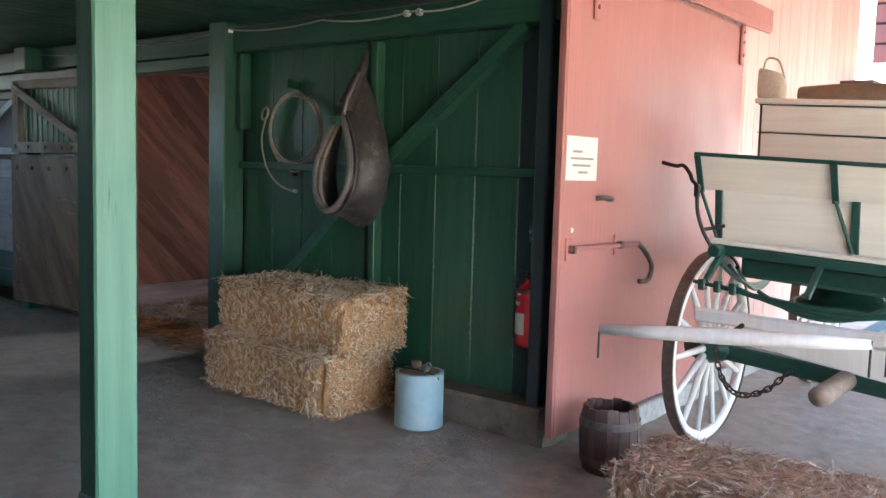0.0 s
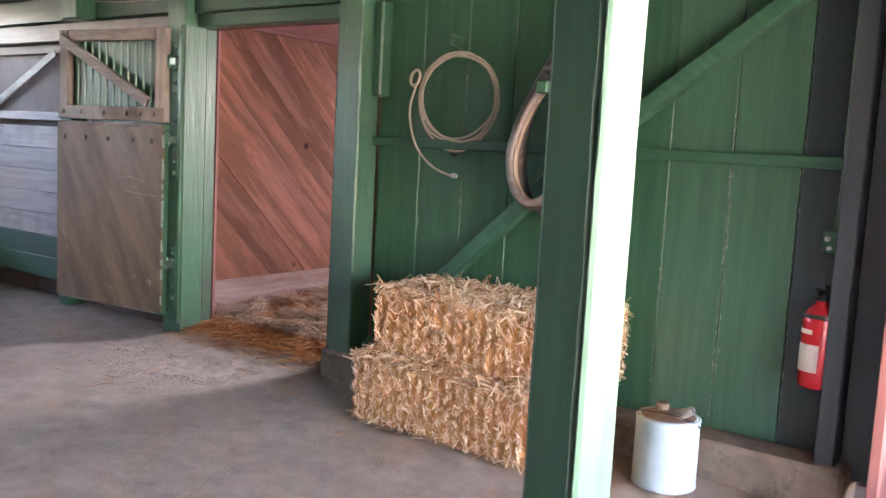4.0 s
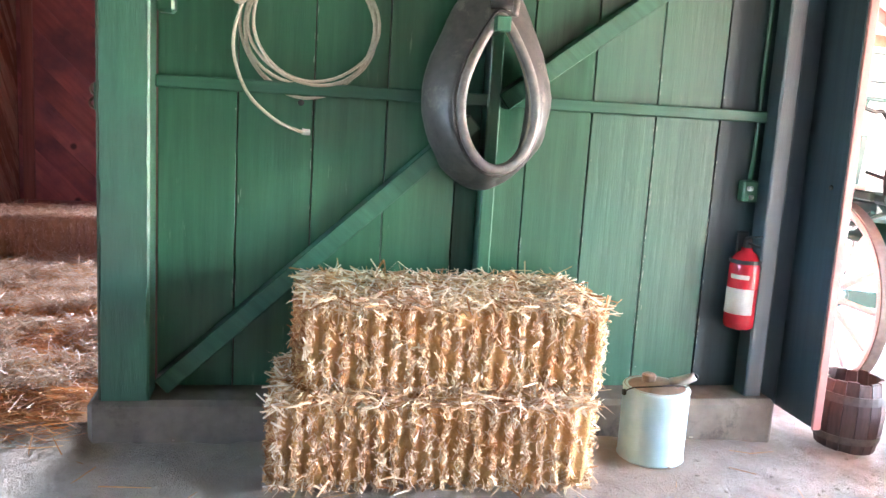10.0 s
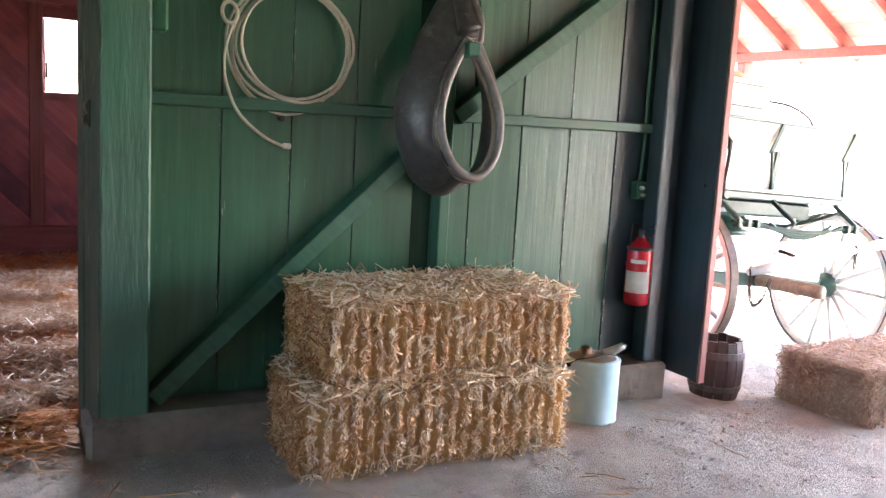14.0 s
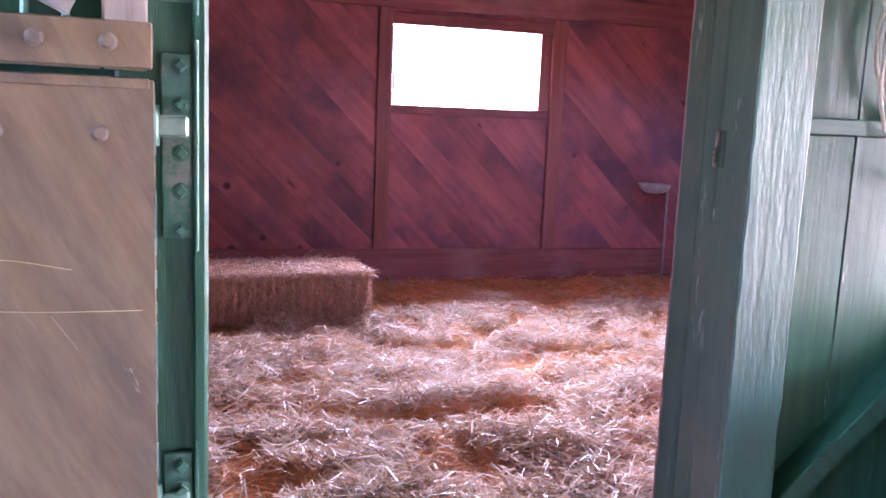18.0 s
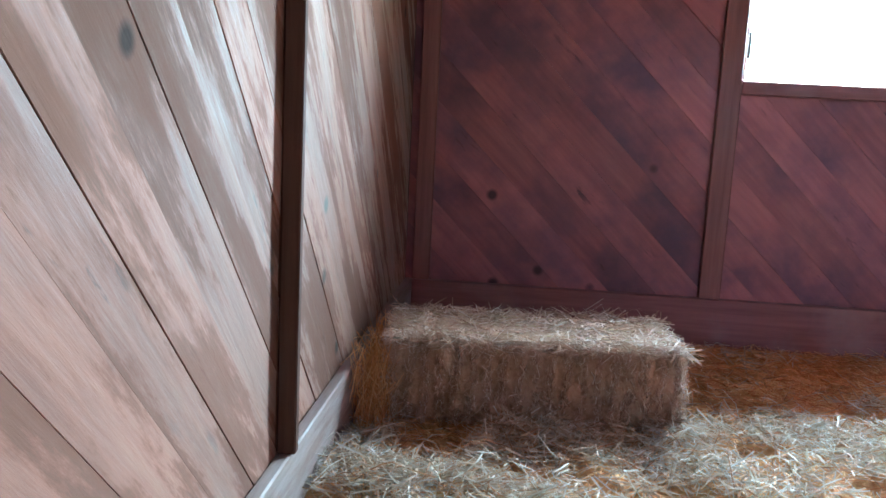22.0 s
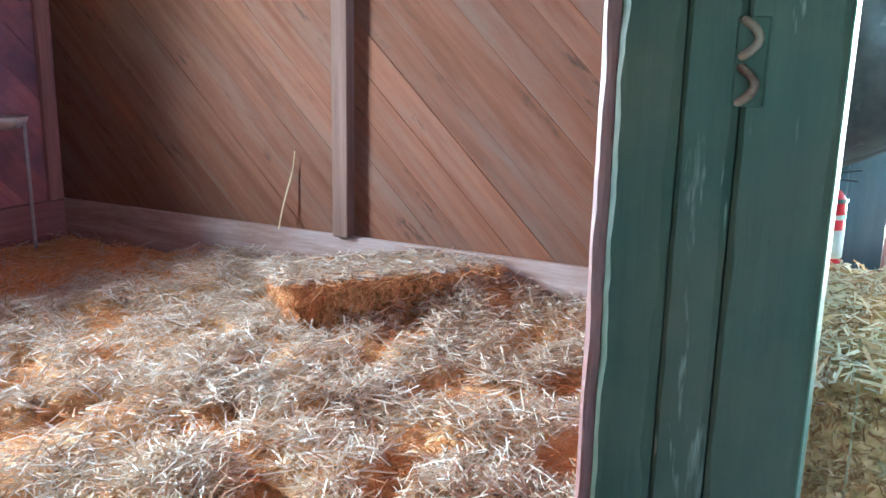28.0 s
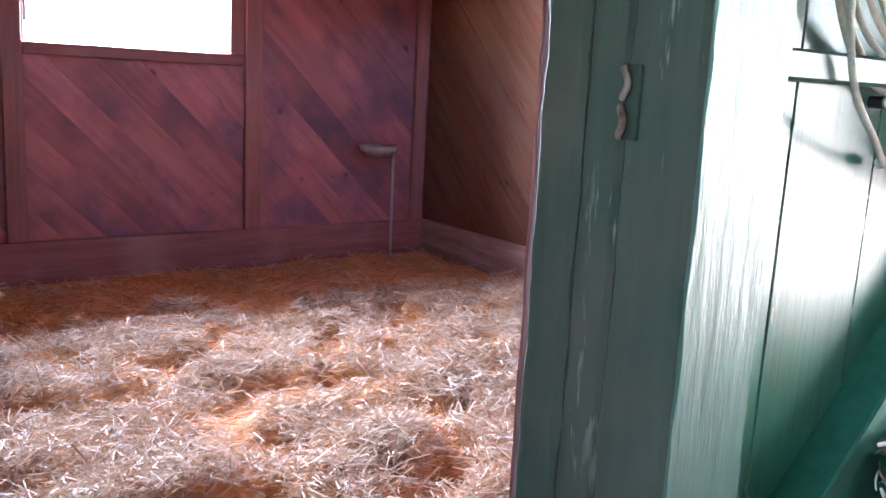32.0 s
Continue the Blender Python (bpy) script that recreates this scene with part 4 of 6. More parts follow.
stalks("loose_straw", np.c_[sx, sy, sz], ways, srng.uniform(0.04, 0.17, len(sx)), srng.uniform(0.0026, 0.0058, len(sx)), M_STRAW, bed, "pale loose straw stalks", bend=0.3)

# deeper, darker straw in the hollows, and as painted shade along the back wall
count = 60000
sx, sy = srng.uniform(LEFT + 0.06, RIGHT - 0.09, count), srng.uniform(0.14, BACK - 0.07, count)
keep = srng.random(count) < 0.25 + 0.75 * np.maximum(np.array([hollow(a, b) for a, b in zip(sx, sy)]), sy > 3.3)
sx, sy = sx[keep], sy[keep]
sz = np.array([bed_height(a, b) for a, b in zip(sx, sy)]) + np.abs(srng.normal(size=len(sx))) * 0.009 + 0.002
turn = srng.uniform(0, 6.28, len(sx))
deep = stalks("deep_straw", np.c_[sx, sy, sz], np.c_[np.cos(turn), np.sin(turn), srng.normal(size=len(sx)) * 0.25], srng.uniform(0.04, 0.15, len(sx)), srng.uniform(0.002, 0.0042, len(sx)), M_STRAW_DEEP, bed, "orange-brown straw in the hollows and the painted shade by the back wall", bend=0.3, seed=5)

# straw trodden out through the doorway, and wisps in the aisle
n = 2600
dx, dy = srng.uniform(DOOR_L + 0.03, DOOR_R - 0.05, n), 0.16 - np.abs(srng.normal(size=n)) * 0.17
wx, wy = srng.uniform(-3.2, 2.0, 90), -0.3 - np.abs(srng.normal(size=90)) * 0.7
sx, sy = np.r_[dx, wx], np.r_[dy, wy]
sz = np.r_[np.abs(srng.normal(size=n)) * 0.012 - 0.045 + np.clip(dy + 0.25, 0, 1) * 0.16, np.full(90, -0.068)]
a = srng.uniform(0, 6.28, len(sx))
trodden = stalks("scattered_straw", np.c_[sx, sy, sz], np.c_[np.cos(a), np.sin(a), srng.normal(size=len(sx)) * 0.08], srng.uniform(0.04, 0.2, len(sx)), srng.uniform(0.0025, 0.005, len(sx)), M_STRAW_DEEP, bend=0.1)
tagged(trodden, "scattered straw at the stall doorway and in the aisle", "straw", kind="stuff")

# small stones and crumbs of dirt
bm = bmesh.new()
prng = random.Random(8)
for k in range(1300):
    x, y, r = prng.uniform(-4, 4.2), -0.15 - abs(prng.gauss(0, 1.6)), prng.uniform(0.003, 0.011)
    v = bmesh.ops.create_icosphere(bm, subdivisions=1, radius=r)["verts"]
    bmesh.ops.transform(bm, matrix=Matrix.Translation((x, y, floor_level(x, y) + r * 0.3)) @ Matrix.Diagonal((prng.uniform(0.8, 1.6), prng.uniform(0.8, 1.4), 0.6, 1)), verts=v)
tagged(part("dirt_crumbs", bm, M_DIRT), "small stones and crumbs of dirt on the aisle floor", "dirt", kind="stuff")


# ---- straw bales ----
def straw_bale(at, turn, size, label, group="", seed=1, strands=5200, tilt=0.0, straw=None, fold_deep=0.013, fine=1.0):
    """A pressed bale: body in folded flakes, loose ends, three twines. at: middle of the foot."""
    length, depth, height = size
    rr = np.random.default_rng(seed)
    thing = empty("straw_bale", at, label, "straw bale", group)
    m = Matrix.Translation(at) @ Matrix.Rotation(radians(turn), 4, "Z") @ Matrix.Rotation(radians(tilt), 4, "Y")
    nx_, ny_, nz_ = 150, 12, 20
    bm = bmesh.new()
    grid = {}

    def vert(i, j, k):
        if (i, j, k) not in grid:
            u, v, w = i / nx_ * 2 - 1, j / ny_ * 2 - 1, k / nz_ * 2 - 1
            x, y, z = u * length / 2, v * depth / 2, (w + 1) * height / 2
            fold = -math.cos(((x + length / 2) * 16.5 + noise.noise(Vector((x * 6, z * 3, seed))) * 0.25) * math.pi * 2)
            rough = noise.fractal(Vector((x * 13, y * 13 + seed, z * 13)), 1.0, 2.0, 3)
            if abs(v) > 0.99:
                y += math.copysign(1, v) * (fold * fold_deep + rough * 0.018 - 1.25 * max(0, abs(w) - 0.74) ** 2 - 2.0 * max(0, abs(u) - 0.87) ** 2)
            if w > 0.99:
                z += rough * 0.014 - 0.4 * max(0, abs(v) - 0.7) ** 2 - 1.5 * max(0, abs(u) - 0.9) ** 2
            if abs(u) > 0.99:
                x += math.copysign(1, u) * (rough * 0.02 - 0.45 * max(0, abs(w) - 0.68) ** 2 - 0.3 * max(0, abs(v) - 0.7) ** 2)
            grid[i, j, k] = bm.verts.new((x, y, max(z, 0)))
        return grid[i, j, k]

    for i in range(nx_):
        for j in range(ny_):
            for k in (0, nz_):
                q = [vert(i, j, k), vert(i + 1, j, k), vert(i + 1, j + 1, k), vert(i, j + 1, k)]
                bm.faces.new(q if k else q[::-1])
        for k in range(nz_):
            for j in (0, ny_):
                q = [vert(i, j, k), vert(i + 1, j, k), vert(i + 1, j, k + 1), vert(i, j, k + 1)]
                bm.faces.new(q[::-1] if j else q)
    for j in range(ny_):
        for k in range(nz_):
            for i in (0, nx_):
                q = [vert(i, j, k), vert(i, j + 1, k), vert(i, j + 1, k + 1), vert(i, j, k + 1)]
                bm.faces.new(q if i else q[::-1])
    bmesh.ops.transform(bm, matrix=m, verts=bm.verts)
    part("bale_body", bm, {None: M_BALE, M_STRAW_DUSTY: M_BALE_DUSTY}.get(straw, M_BED), thing, smooth=True)
    # loose ends: tufts folded upright in columns on the long sides, sticking out of the ends, lying on top
    c, d, ln = [], [], []
    nf = int(strands * 0.62)
    column = rr.integers(0, int(length * 16.5), nf)
    z = rr.uniform(0.012, height - 0.004, nf)
    wave = np.sin(z * 23 + column * 1.9) * 0.006 + np.sin(z * 61 + column * 4.1) * 0.003
    x = (column + 0.5) / 16.5 - length / 2 + wave + rr.normal(size=nf) * 0.0075
    side = np.where(rr.random(nf) < 0.74, -1, 1)
    round_ = 1.25 * np.clip(np.abs(2 * z / height - 1) - 0.74, 0, 1) ** 2
    lump = 0.010 * np.sin(z * 74 + column * 2.7)
    c.append(np.c_[np.clip(x, -length / 2, length / 2), side * (depth / 2 + 0.009 + lump - round_ + rr.normal(size=nf) * 0.008), z])
    d.append(np.c_[rr.normal(size=nf) * 0.38, side * (0.25 + rr.normal(size=nf) * 0.5), np.where(rr.random(nf) < 0.8, 1.0, 0.25)])
    ln.append(rr.uniform(0.018, 0.062, nf))
    ne = int(strands * 0.42)
    side = side_e = np.where(rr.random(ne) < 0.5, -1, 1)
    e = np.c_[side * (length / 2 + rr.normal(size=ne) * 0.010), rr.uniform(-0.48, 0.48, ne) * depth, rr.uniform(0.01, 0.97, ne) * height]
    ew = np.c_[side * (0.35 + np.abs(rr.normal(size=ne))) * 0.6, rr.normal(size=ne), rr.normal(size=ne)]
    el = rr.uniform(0.014, 0.05, ne)
    nr = strands // 15
    x, side = rr.uniform(-0.5, 0.5, nr) * length, np.where(rr.random(nr) < 0.75, -1, 1)
    c.append(np.c_[x, side * (depth / 2 - 0.01 + rr.normal(size=nr) * 0.012), np.where(rr.random(nr) < 0.8, height - 0.012, 0.03) + rr.normal(size=nr) * 0.012])
    d.append(np.c_[rr.normal(size=nr), side * np.abs(rr.normal(size=nr)) * 0.8, rr.normal(size=nr) * 0.4])
    ln.append(rr.uniform(0.05, 0.16, nr))
    nt_ = strands // 7
    c.append(np.c_[rr.uniform(-0.5, 0.5, nt_) * length, rr.uniform(-0.5, 0.5, nt_) * depth, height + np.abs(rr.normal(size=nt_)) * 0.007])
    d.append(np.c_[rr.normal(size=nt_), rr.normal(size=nt_) * 0.9, rr.normal(size=nt_) * 0.22])
    ln.append(rr.uniform(0.03, 0.12, nt_))
    c, d, ln = np.concatenate(c), np.concatenate(d), np.concatenate(ln)
    r3 = np.array(m.to_3x3())
    c = c @ r3.T + np.array(m.translation)
    c[:, 2] = np.maximum(c[:, 2], at[2] + 0.004)
    loose = stalks("loose_straw", c, d @ r3.T, ln, rr.uniform(0.0035, 0.0095, len(ln)) * fine, straw or M_STRAW_BALE, thing, bend=0.4, seed=seed)
    loose["kind"] = "stuff"
    e = e @ r3.T + np.array(m.translation)
    e[:, 2] = np.maximum(e[:, 2], at[2] + 0.004)
    wide = rr.uniform(0.003, 0.0075, ne) * fine
    # -x ends take darker straw in place of shade; +x ends stay pale
    for way, stuff in ((-1, M_STRAW_SHADED_END), (1, M_STRAW_BALE)):
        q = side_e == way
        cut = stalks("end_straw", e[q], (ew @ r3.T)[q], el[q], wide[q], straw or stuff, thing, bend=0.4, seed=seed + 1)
        cut["kind"] = "stuff"
    for y in (-0.27, 0.02, 0.28):
        p = [(-length / 2 - 0.004, y * depth, 0.03), (-length / 2 - 0.006, y * depth, height - 0.02), (-length / 2 + 0.03, y * depth, height + 0.004), (length / 2 - 0.03, y * depth, height + 0.004), (length / 2 + 0.006, y * depth, height - 0.02), (length / 2 + 0.004, y * depth, 0.03)]
        part("twine", tube([m @ Vector(q) for q in p], 0.0028, 6), M_TWINE, thing)
    return thing


straw_bale((0.505, -0.455, -0.078), -2.5, (1.21, 0.54, 0.365), "golden straw bale lying on the dirt floor", "stacked bales", 3, 11000)
straw_bale((0.567, -0.395, 0.286), 1.0, (1.16, 0.52, 0.355), "golden straw bale stacked on another bale", "stacked bales", 7, 11500)
straw_bale((-1.75, 3.38, 0.02), 5.5, (1.16, 0.52, 0.335), "dusty brown straw bale by the red stall wall", "", 12, 15000, straw=M_STRAW_DUSTY, fold_deep=0.007, fine=0.6)
straw_bale((1.775, 1.92, -0.035), -41.0, (1.10, 0.44, 0.25), "straw bale half buried in loose bedding", "", 15, 8000, straw=M_STRAW_DEEP, fold_deep=0.006, fine=0.7)
n = 5200
u, v, a = srng.uniform(-0.60, 0.62, n), srng.uniform(-0.28, 0.24, n), srng.uniform(0, 6.28, n)
c, d = math.cos(radians(-41)), math.sin(radians(-41))
over = np.where(v < -0.2, srng.uniform(0.02, 0.2, n) * np.clip(0.6 + u, 0, 1), 0.222) * np.where(u > 0.54, 0.7, 1.0)
keep = (v > -0.2) | (u > -0.05)
u, v, a, over = u[keep], v[keep], a[keep], over[keep]
n = len(u)
strewn = stalks("strewn_straw", np.c_[1.775 + u * c - v * d, 1.92 + u * d + v * c, over + np.abs(srng.normal(size=n)) * 0.014], np.c_[np.cos(a), np.sin(a), srng.normal(size=n) * 0.15], srng.uniform(0.04, 0.15, n), srng.uniform(0.0025, 0.005, n), M_STRAW, bend=0.3, seed=9)
tagged(strewn, "pale loose straw strewn over the half-buried bale", "straw", kind="stuff")
n = 1500
wisps = stalks("leaning_straw", np.c_[srng.uniform(-2.41, -2.28, n), srng.uniform(2.95, 3.55, n), 0.03 + srng.random(n) ** 1.6 * 0.27], np.c_[srng.normal(size=n) * 0.35, srng.normal(size=n) * 0.5, 0.5 + srng.random(n)], srng.uniform(0.08, 0.2, n), srng.uniform(0.002, 0.0045, n), M_STRAW_DEEP, bend=0.35, seed=31)
tagged(wisps, "orange-brown straw packed between the bale and the stall wall", "straw", kind="stuff")
straw_bale((3.53, -0.58, -0.185), 3.0, (1.13, 0.58, 0.34), "straw bale lying on the dirt by the wagon", "", 21, 12000, straw=M_STRAW_DUSTY, fold_deep=0.005, fine=0.75)


# ---- coiled lasso rope on a peg ----
rope = empty("coiled_rope", (0.0, -0.06, 1.37), "stiff pale lasso rope coiled on a peg of the green wall", "rope")
loops = []
for k in range(5):
    r = 0.272 - 0.005 * k
    pts = []
    for i in range(40):
        a = 2 * math.pi * i / 40
        wob = 0.008 * math.sin(3 * a + k * 1.7)
        low = 0.012 * k * max(0, -math.sin(a))
        pts.append((-0.012 + 0.008 * k + (r + wob) * math.cos(a) * 1.0, -0.035 - 0.011 * k, 1.634 + (r + wob) * math.sin(a) + low))
    part("rope_loop", tube(pts, 0.0066, 8, closed=True), M_ROPE, rope, smooth=True)
tail = curve([(-0.272, -0.09, 1.71), (-0.302, -0.095, 1.60), (-0.296, -0.09, 1.485), (-0.24, -0.085, 1.355), (-0.135, -0.08, 1.262), (-0.04, -0.05, 1.220), (-0.008, -0.035, 1.216)], 6)
part("rope_tail", tube(tail, 0.0068, 8), M_ROPE, rope, smooth=True)
part("rope_end", tube([(-0.022, -0.038, 1.217), (0.010, -0.033, 1.215)], 0.013, 8), M_CERAMIC, rope, "pale bound rope end")
part("honda_knot", tube([(-0.282 + 0.032 * math.cos(a), -0.085 + 0.012 * math.sin(a), 1.760 + 0.045 * math.sin(a)) for a in (k * math.pi / 8 for k in range(16))], 0.0085, 8, closed=True), M_ROPE, rope, smooth=True)
part("rope_binding", tube([(0.03 + 0.02 * math.cos(a), -0.055 + 0.03 * math.sin(a), 1.895 + 0.01 * math.sin(a)) for a in (k * math.pi / 6 for k in range(12))], 0.005, 6, closed=True), M_WIRE, rope)
peg = tagged(part("wall_peg", beam((-0.02, -0.0, 1.955), (-0.02, -0.11, 1.97), 0.022, 0.06, 0.004), M_GREEN), "short green peg that holds the rope", "peg")
nail = tagged(part("iron_stub", lathe([(0.013, 0), (0.013, 0.03), (0.009, 0.032)], (-0.03, -0.004, 1.335), 12, FRONT), M_BLACK), "dark iron stub in the plank wall", "nail")


# ---- horse collar ----
collar = empty("horse_collar", (0.73, -0.2, 1.02), "worn brown leather horse collar hung on the green wall", "horse collar")
bm = bmesh.new()
rings = []
for i in range(64):
    a = 2 * math.pi * i / 64
    s, c = math.sin(a), math.cos(a)
    wi, wo = 0.160 * (1 - 0.66 * (0.5 + 0.5 * c) ** 2.4), 0.295 * (1 - 0.80 * (0.5 + 0.5 * c) ** 2.1)
    pi_, po = Vector((0.727 + s * wi, -0.345 + 0.05 * c, 1.42 + c * 0.29)), Vector((0.724 + s * wo, -0.13, 1.52 + c * 0.505))
    ring = []
    for k in range(14):
        b = 2 * math.pi * k / 14
        p = pi_.lerp(po, 0.5 - 0.5 * math.cos(b))
        bulge = 0.042 * math.sin(b) * (1.25 - 0.45 * c)
        crease = 0.010 * noise.fractal(p * 8, 1.0, 2.0, 3) * (1.2 - c)
        ring.append(bm.verts.new(p + Vector((s * (bulge * 0.75 + crease), -bulge * 0.55 + crease, -c * bulge * 0.35))))
    rings.append(ring)
for i in range(64):
    r0, r1 = rings[i], rings[(i + 1) % 64]
    for k in range(14):
        bm.faces.new((r0[k], r1[k], r1[(k + 1) % 14], r0[(k + 1) % 14]))
part("collar_pad", bm, M_LEATHER, collar, smooth=True)
rim_pts = [Vector((0.727 + math.sin(a) * 0.165 * (1 - 0.64 * (0.5 + 0.5 * math.cos(a)) ** 2.4), -0.375 + 0.05 * math.cos(a), 1.42 + math.cos(a) * 0.295)) for a in (2 * math.pi * k / 56 for k in range(56))]
part("collar_rim", tube(rim_pts, 0.019, 10, closed=True), M_LEATHER_RIM, collar, "pale worn leather roll", smooth=True)
part("collar_lining", tube([p + Vector((0, 0.045, 0)) for p in rim_pts], 0.016, 8, closed=True), M_LINER, collar, smooth=True)
part("rim_welt", tube([Vector((0.727 + (p.x - 0.727) * 1.17, p.y + 0.03, 1.42 + (p.z - 1.42) * 1.09)) for p in rim_pts], 0.007, 6, closed=True), M_LEATHER, collar, smooth=True)
cap = curve([(0.745, -0.30, 1.76), (0.742, -0.22, 1.90), (0.735, -0.14, 2.03), (0.728, -0.10, 2.135)], 6)
part("collar_cap", tube(cap, 0.03, 10, taper=[0.058 - 0.040 * (i / (len(cap) - 1)) for i in range(len(cap))]), M_LEATHER, collar, smooth=True)
part("cap_strap", tube(curve([(0.775, -0.345, 1.72), (0.785, -0.31, 1.84), (0.76, -0.20, 1.99)], 6), 0.014, 8), M_LEATHER_RIM, collar, "cracked pale strap", smooth=True)
tagged(part("collar_peg", boxed(0.695, 0.755, -0.385, -0.084, 1.655, 1.715, 0.006), M_GREEN_POST), "green wooden block that carries the horse collar", "peg")


# ---- fire extinguisher, conduit and switch ----
def arc_patch(centre, r, a0, a1, z0, z1):
    """A thin curved label on an upright cylinder."""
    bm = bmesh.new()
    rows = [[bm.verts.new((centre[0] + r * math.cos(radians(a0 + (a1 - a0) * k / 14)), centre[1] + r * math.sin(radians(a0 + (a1 - a0) * k / 14)), z)) for k in range(15)] for z in (z0, z1)]
    for k in range(14):
        bm.faces.new((rows[0][k], rows[0][k + 1], rows[1][k + 1], rows[1][k]))
    return bm


ext = empty("fire_extinguisher", (2.02, -0.09, 0.41), "red fire extinguisher hung low on the green wall", "fire extinguisher")
part("cylinder", lathe([(0.055, 0.415), (0.069, 0.425), (0.072, 0.45), (0.072, 0.70), (0.066, 0.74), (0.045, 0.768), (0.026, 0.782), (0.026, 0.795)], (2.02, -0.09, 0), 28), M_RED_EXT, ext, smooth=True)
part("label_patch", arc_patch((2.02, -0.09), 0.0732, 165, 285, 0.49, 0.61), M_LABEL, ext, "pale printed label")
part("label_patch", arc_patch((2.02, -0.09), 0.0732, 190, 260, 0.655, 0.675), M_LABEL, ext, "narrow pale label")
part("valve", lathe([(0.02, 0.795), (0.02, 0.83), (0.014, 0.84)], (2.02, -0.09, 0), 14), M_BLACK, ext)
part("lever", beam((2.02, -0.085, 0.842), (2.02, -0.20, 0.862), 0.022, 0.008, 0.003), M_BLACK, ext)
part("carry_handle", beam((2.02, -0.085, 0.818), (2.02, -0.19, 0.815), 0.022, 0.008, 0.003), M_BLACK, ext)
part("strap", lathe([(0.0735, 0.725), (0.0742, 0.727), (0.0742, 0.741), (0.0735, 0.743)], (2.02, -0.09, 0), 28, ends=False), M_BLACK, ext, "thin black strap")
part("bracket", boxed(2.01, 2.06, -0.02, 0.0, 0.60, 0.86, 0.003), M_BLACK, ext)
conduit = empty("electric_conduit", (2.06, -0.02, 1.06), "thin conduit with a small switch box on the wall", "conduit")
part("pipe", tube(curve([(2.04, -0.022, 2.21), (2.04, -0.022, 1.6), (2.04, -0.022, 1.25), (2.03, -0.022, 1.10)], 5), 0.011, 8), M_GREEN, conduit, smooth=True)
part("switch_box", boxed(1.985, 2.06, -0.06, -0.001, 1.00, 1.10, 0.008), M_GREEN, conduit)
part("toggle", lathe([(0.012, 0), (0.012, 0.02), (0.006, 0.03)], (2.01, -0.06, 1.065), 10, FRONT), M_CERAMIC, conduit, "pale toggle")
part("toggle", lathe([(0.01, 0), (0.01, 0.018), (0.005, 0.026)], (2.02, -0.06, 1.025), 10, FRONT), M_CERAMIC, conduit, "pale toggle")


# ---- metal can ----
c0 = (1.497, -0.405, -0.078)
can = empty("metal_can", c0, "pale blue metal can with a rusty lid on the dirt", "can")
part("can_body", lathe([(0.136, 0.0), (0.143, 0.006), (0.140, 0.014), (0.140, 0.30), (0.143, 0.308), (0.140, 0.316)], c0, 36), M_CAN, can, smooth=True)
part("can_top", lathe([(0.139, 0.308), (0.136, 0.317), (0.126, 0.314), (0.080, 0.331), (0.030, 0.337)], c0, 36), M_CAN_LID, can, "rusty domed top", smooth=True)
part("filler_cap", lathe([(0.028, 0.332), (0.030, 0.362), (0.022, 0.368)], (c0[0] - 0.035, c0[1] + 0.01, c0[2]), 16), M_CAN_LID, can)
part("spout", tube([(c0[0] + 0.05, c0[1] - 0.03, 0.255), (c0[0] + 0.10, c0[1] - 0.06, 0.285), (c0[0] + 0.13, c0[1] - 0.078, 0.305)], 0.02, 12, taper=[0.026, 0.021, 0.018]), M_TIN, can, "bare tin spout", smooth=True)
part("spout_mouth", lathe([(0.013, 0.0), (0.012, 0.004)], (c0[0] + 0.132, c0[1] - 0.079, 0.3055), 12, Matrix.Rotation(radians(55), 4, "Y") @ Matrix.Rotation(radians(-20), 4, "X")), M_BLACK, can, "dark spout mouth")
part("bail", tube(curve([(c0[0] - 0.142, c0[1], 0.21), (c0[0] - 0.13, c0[1] - 0.05, 0.245), (c0[0] - 0.06, c0[1] - 0.095, 0.265), (c0[0] + 0.05, c0[1] - 0.08, 0.265), (c0[0] + 0.13, c0[1] - 0.02, 0.235), (c0[0] + 0.142, c0[1], 0.21)], 5), 0.003, 6), M_IRON, can)
part("ear", lathe([(0.014, 0), (0.014, 0.01)], (c0[0] - 0.139, c0[1], 0.21), 10, Matrix.Rotation(radians(-90), 4, "Y")), M_IRON, can)


# ---- keg ----
keg = empty("wooden_keg", (2.60, -0.17, -0.14), "dark open wooden keg standing on the dirt", "keg")
KEG = (2.60, -0.17)
for k in range(16):
    bm = bmesh.new()
    a0, a1 = 2 * math.pi * (k + 0.03) / 16, 2 * math.pi * (k + 0.97) / 16
    prof = [(0.135, 0.0), (0.155, 0.10), (0.160, 0.19), (0.153, 0.28), (0.140, 0.345)]
    outer = [[bm.verts.new((KEG[0] + (r - dr) * math.cos(a), KEG[1] + (r - dr) * math.sin(a), h - 0.14 + (0.006 * math.sin(k * 2.1) if h > 0.3 else 0))) for r, h in prof] for a in (a0, a1) for dr in (0, 0.018)]
    o0, i0, o1, i1 = outer
    for j in range(len(prof) - 1):
        bm.faces.new((o0[j], o1[j], o1[j + 1], o0[j + 1]))
        bm.faces.new((i0[j], i0[j + 1], i1[j + 1], i1[j]))
        bm.faces.new((o0[j], o0[j + 1], i0[j + 1], i0[j]))
        bm.faces.new((o1[j], i1[j], i1[j + 1], o1[j + 1]))
    bm.faces.new((o0[-1], o1[-1], i1[-1], i0[-1]))
    part("stave", bm, M_BARREL, keg)
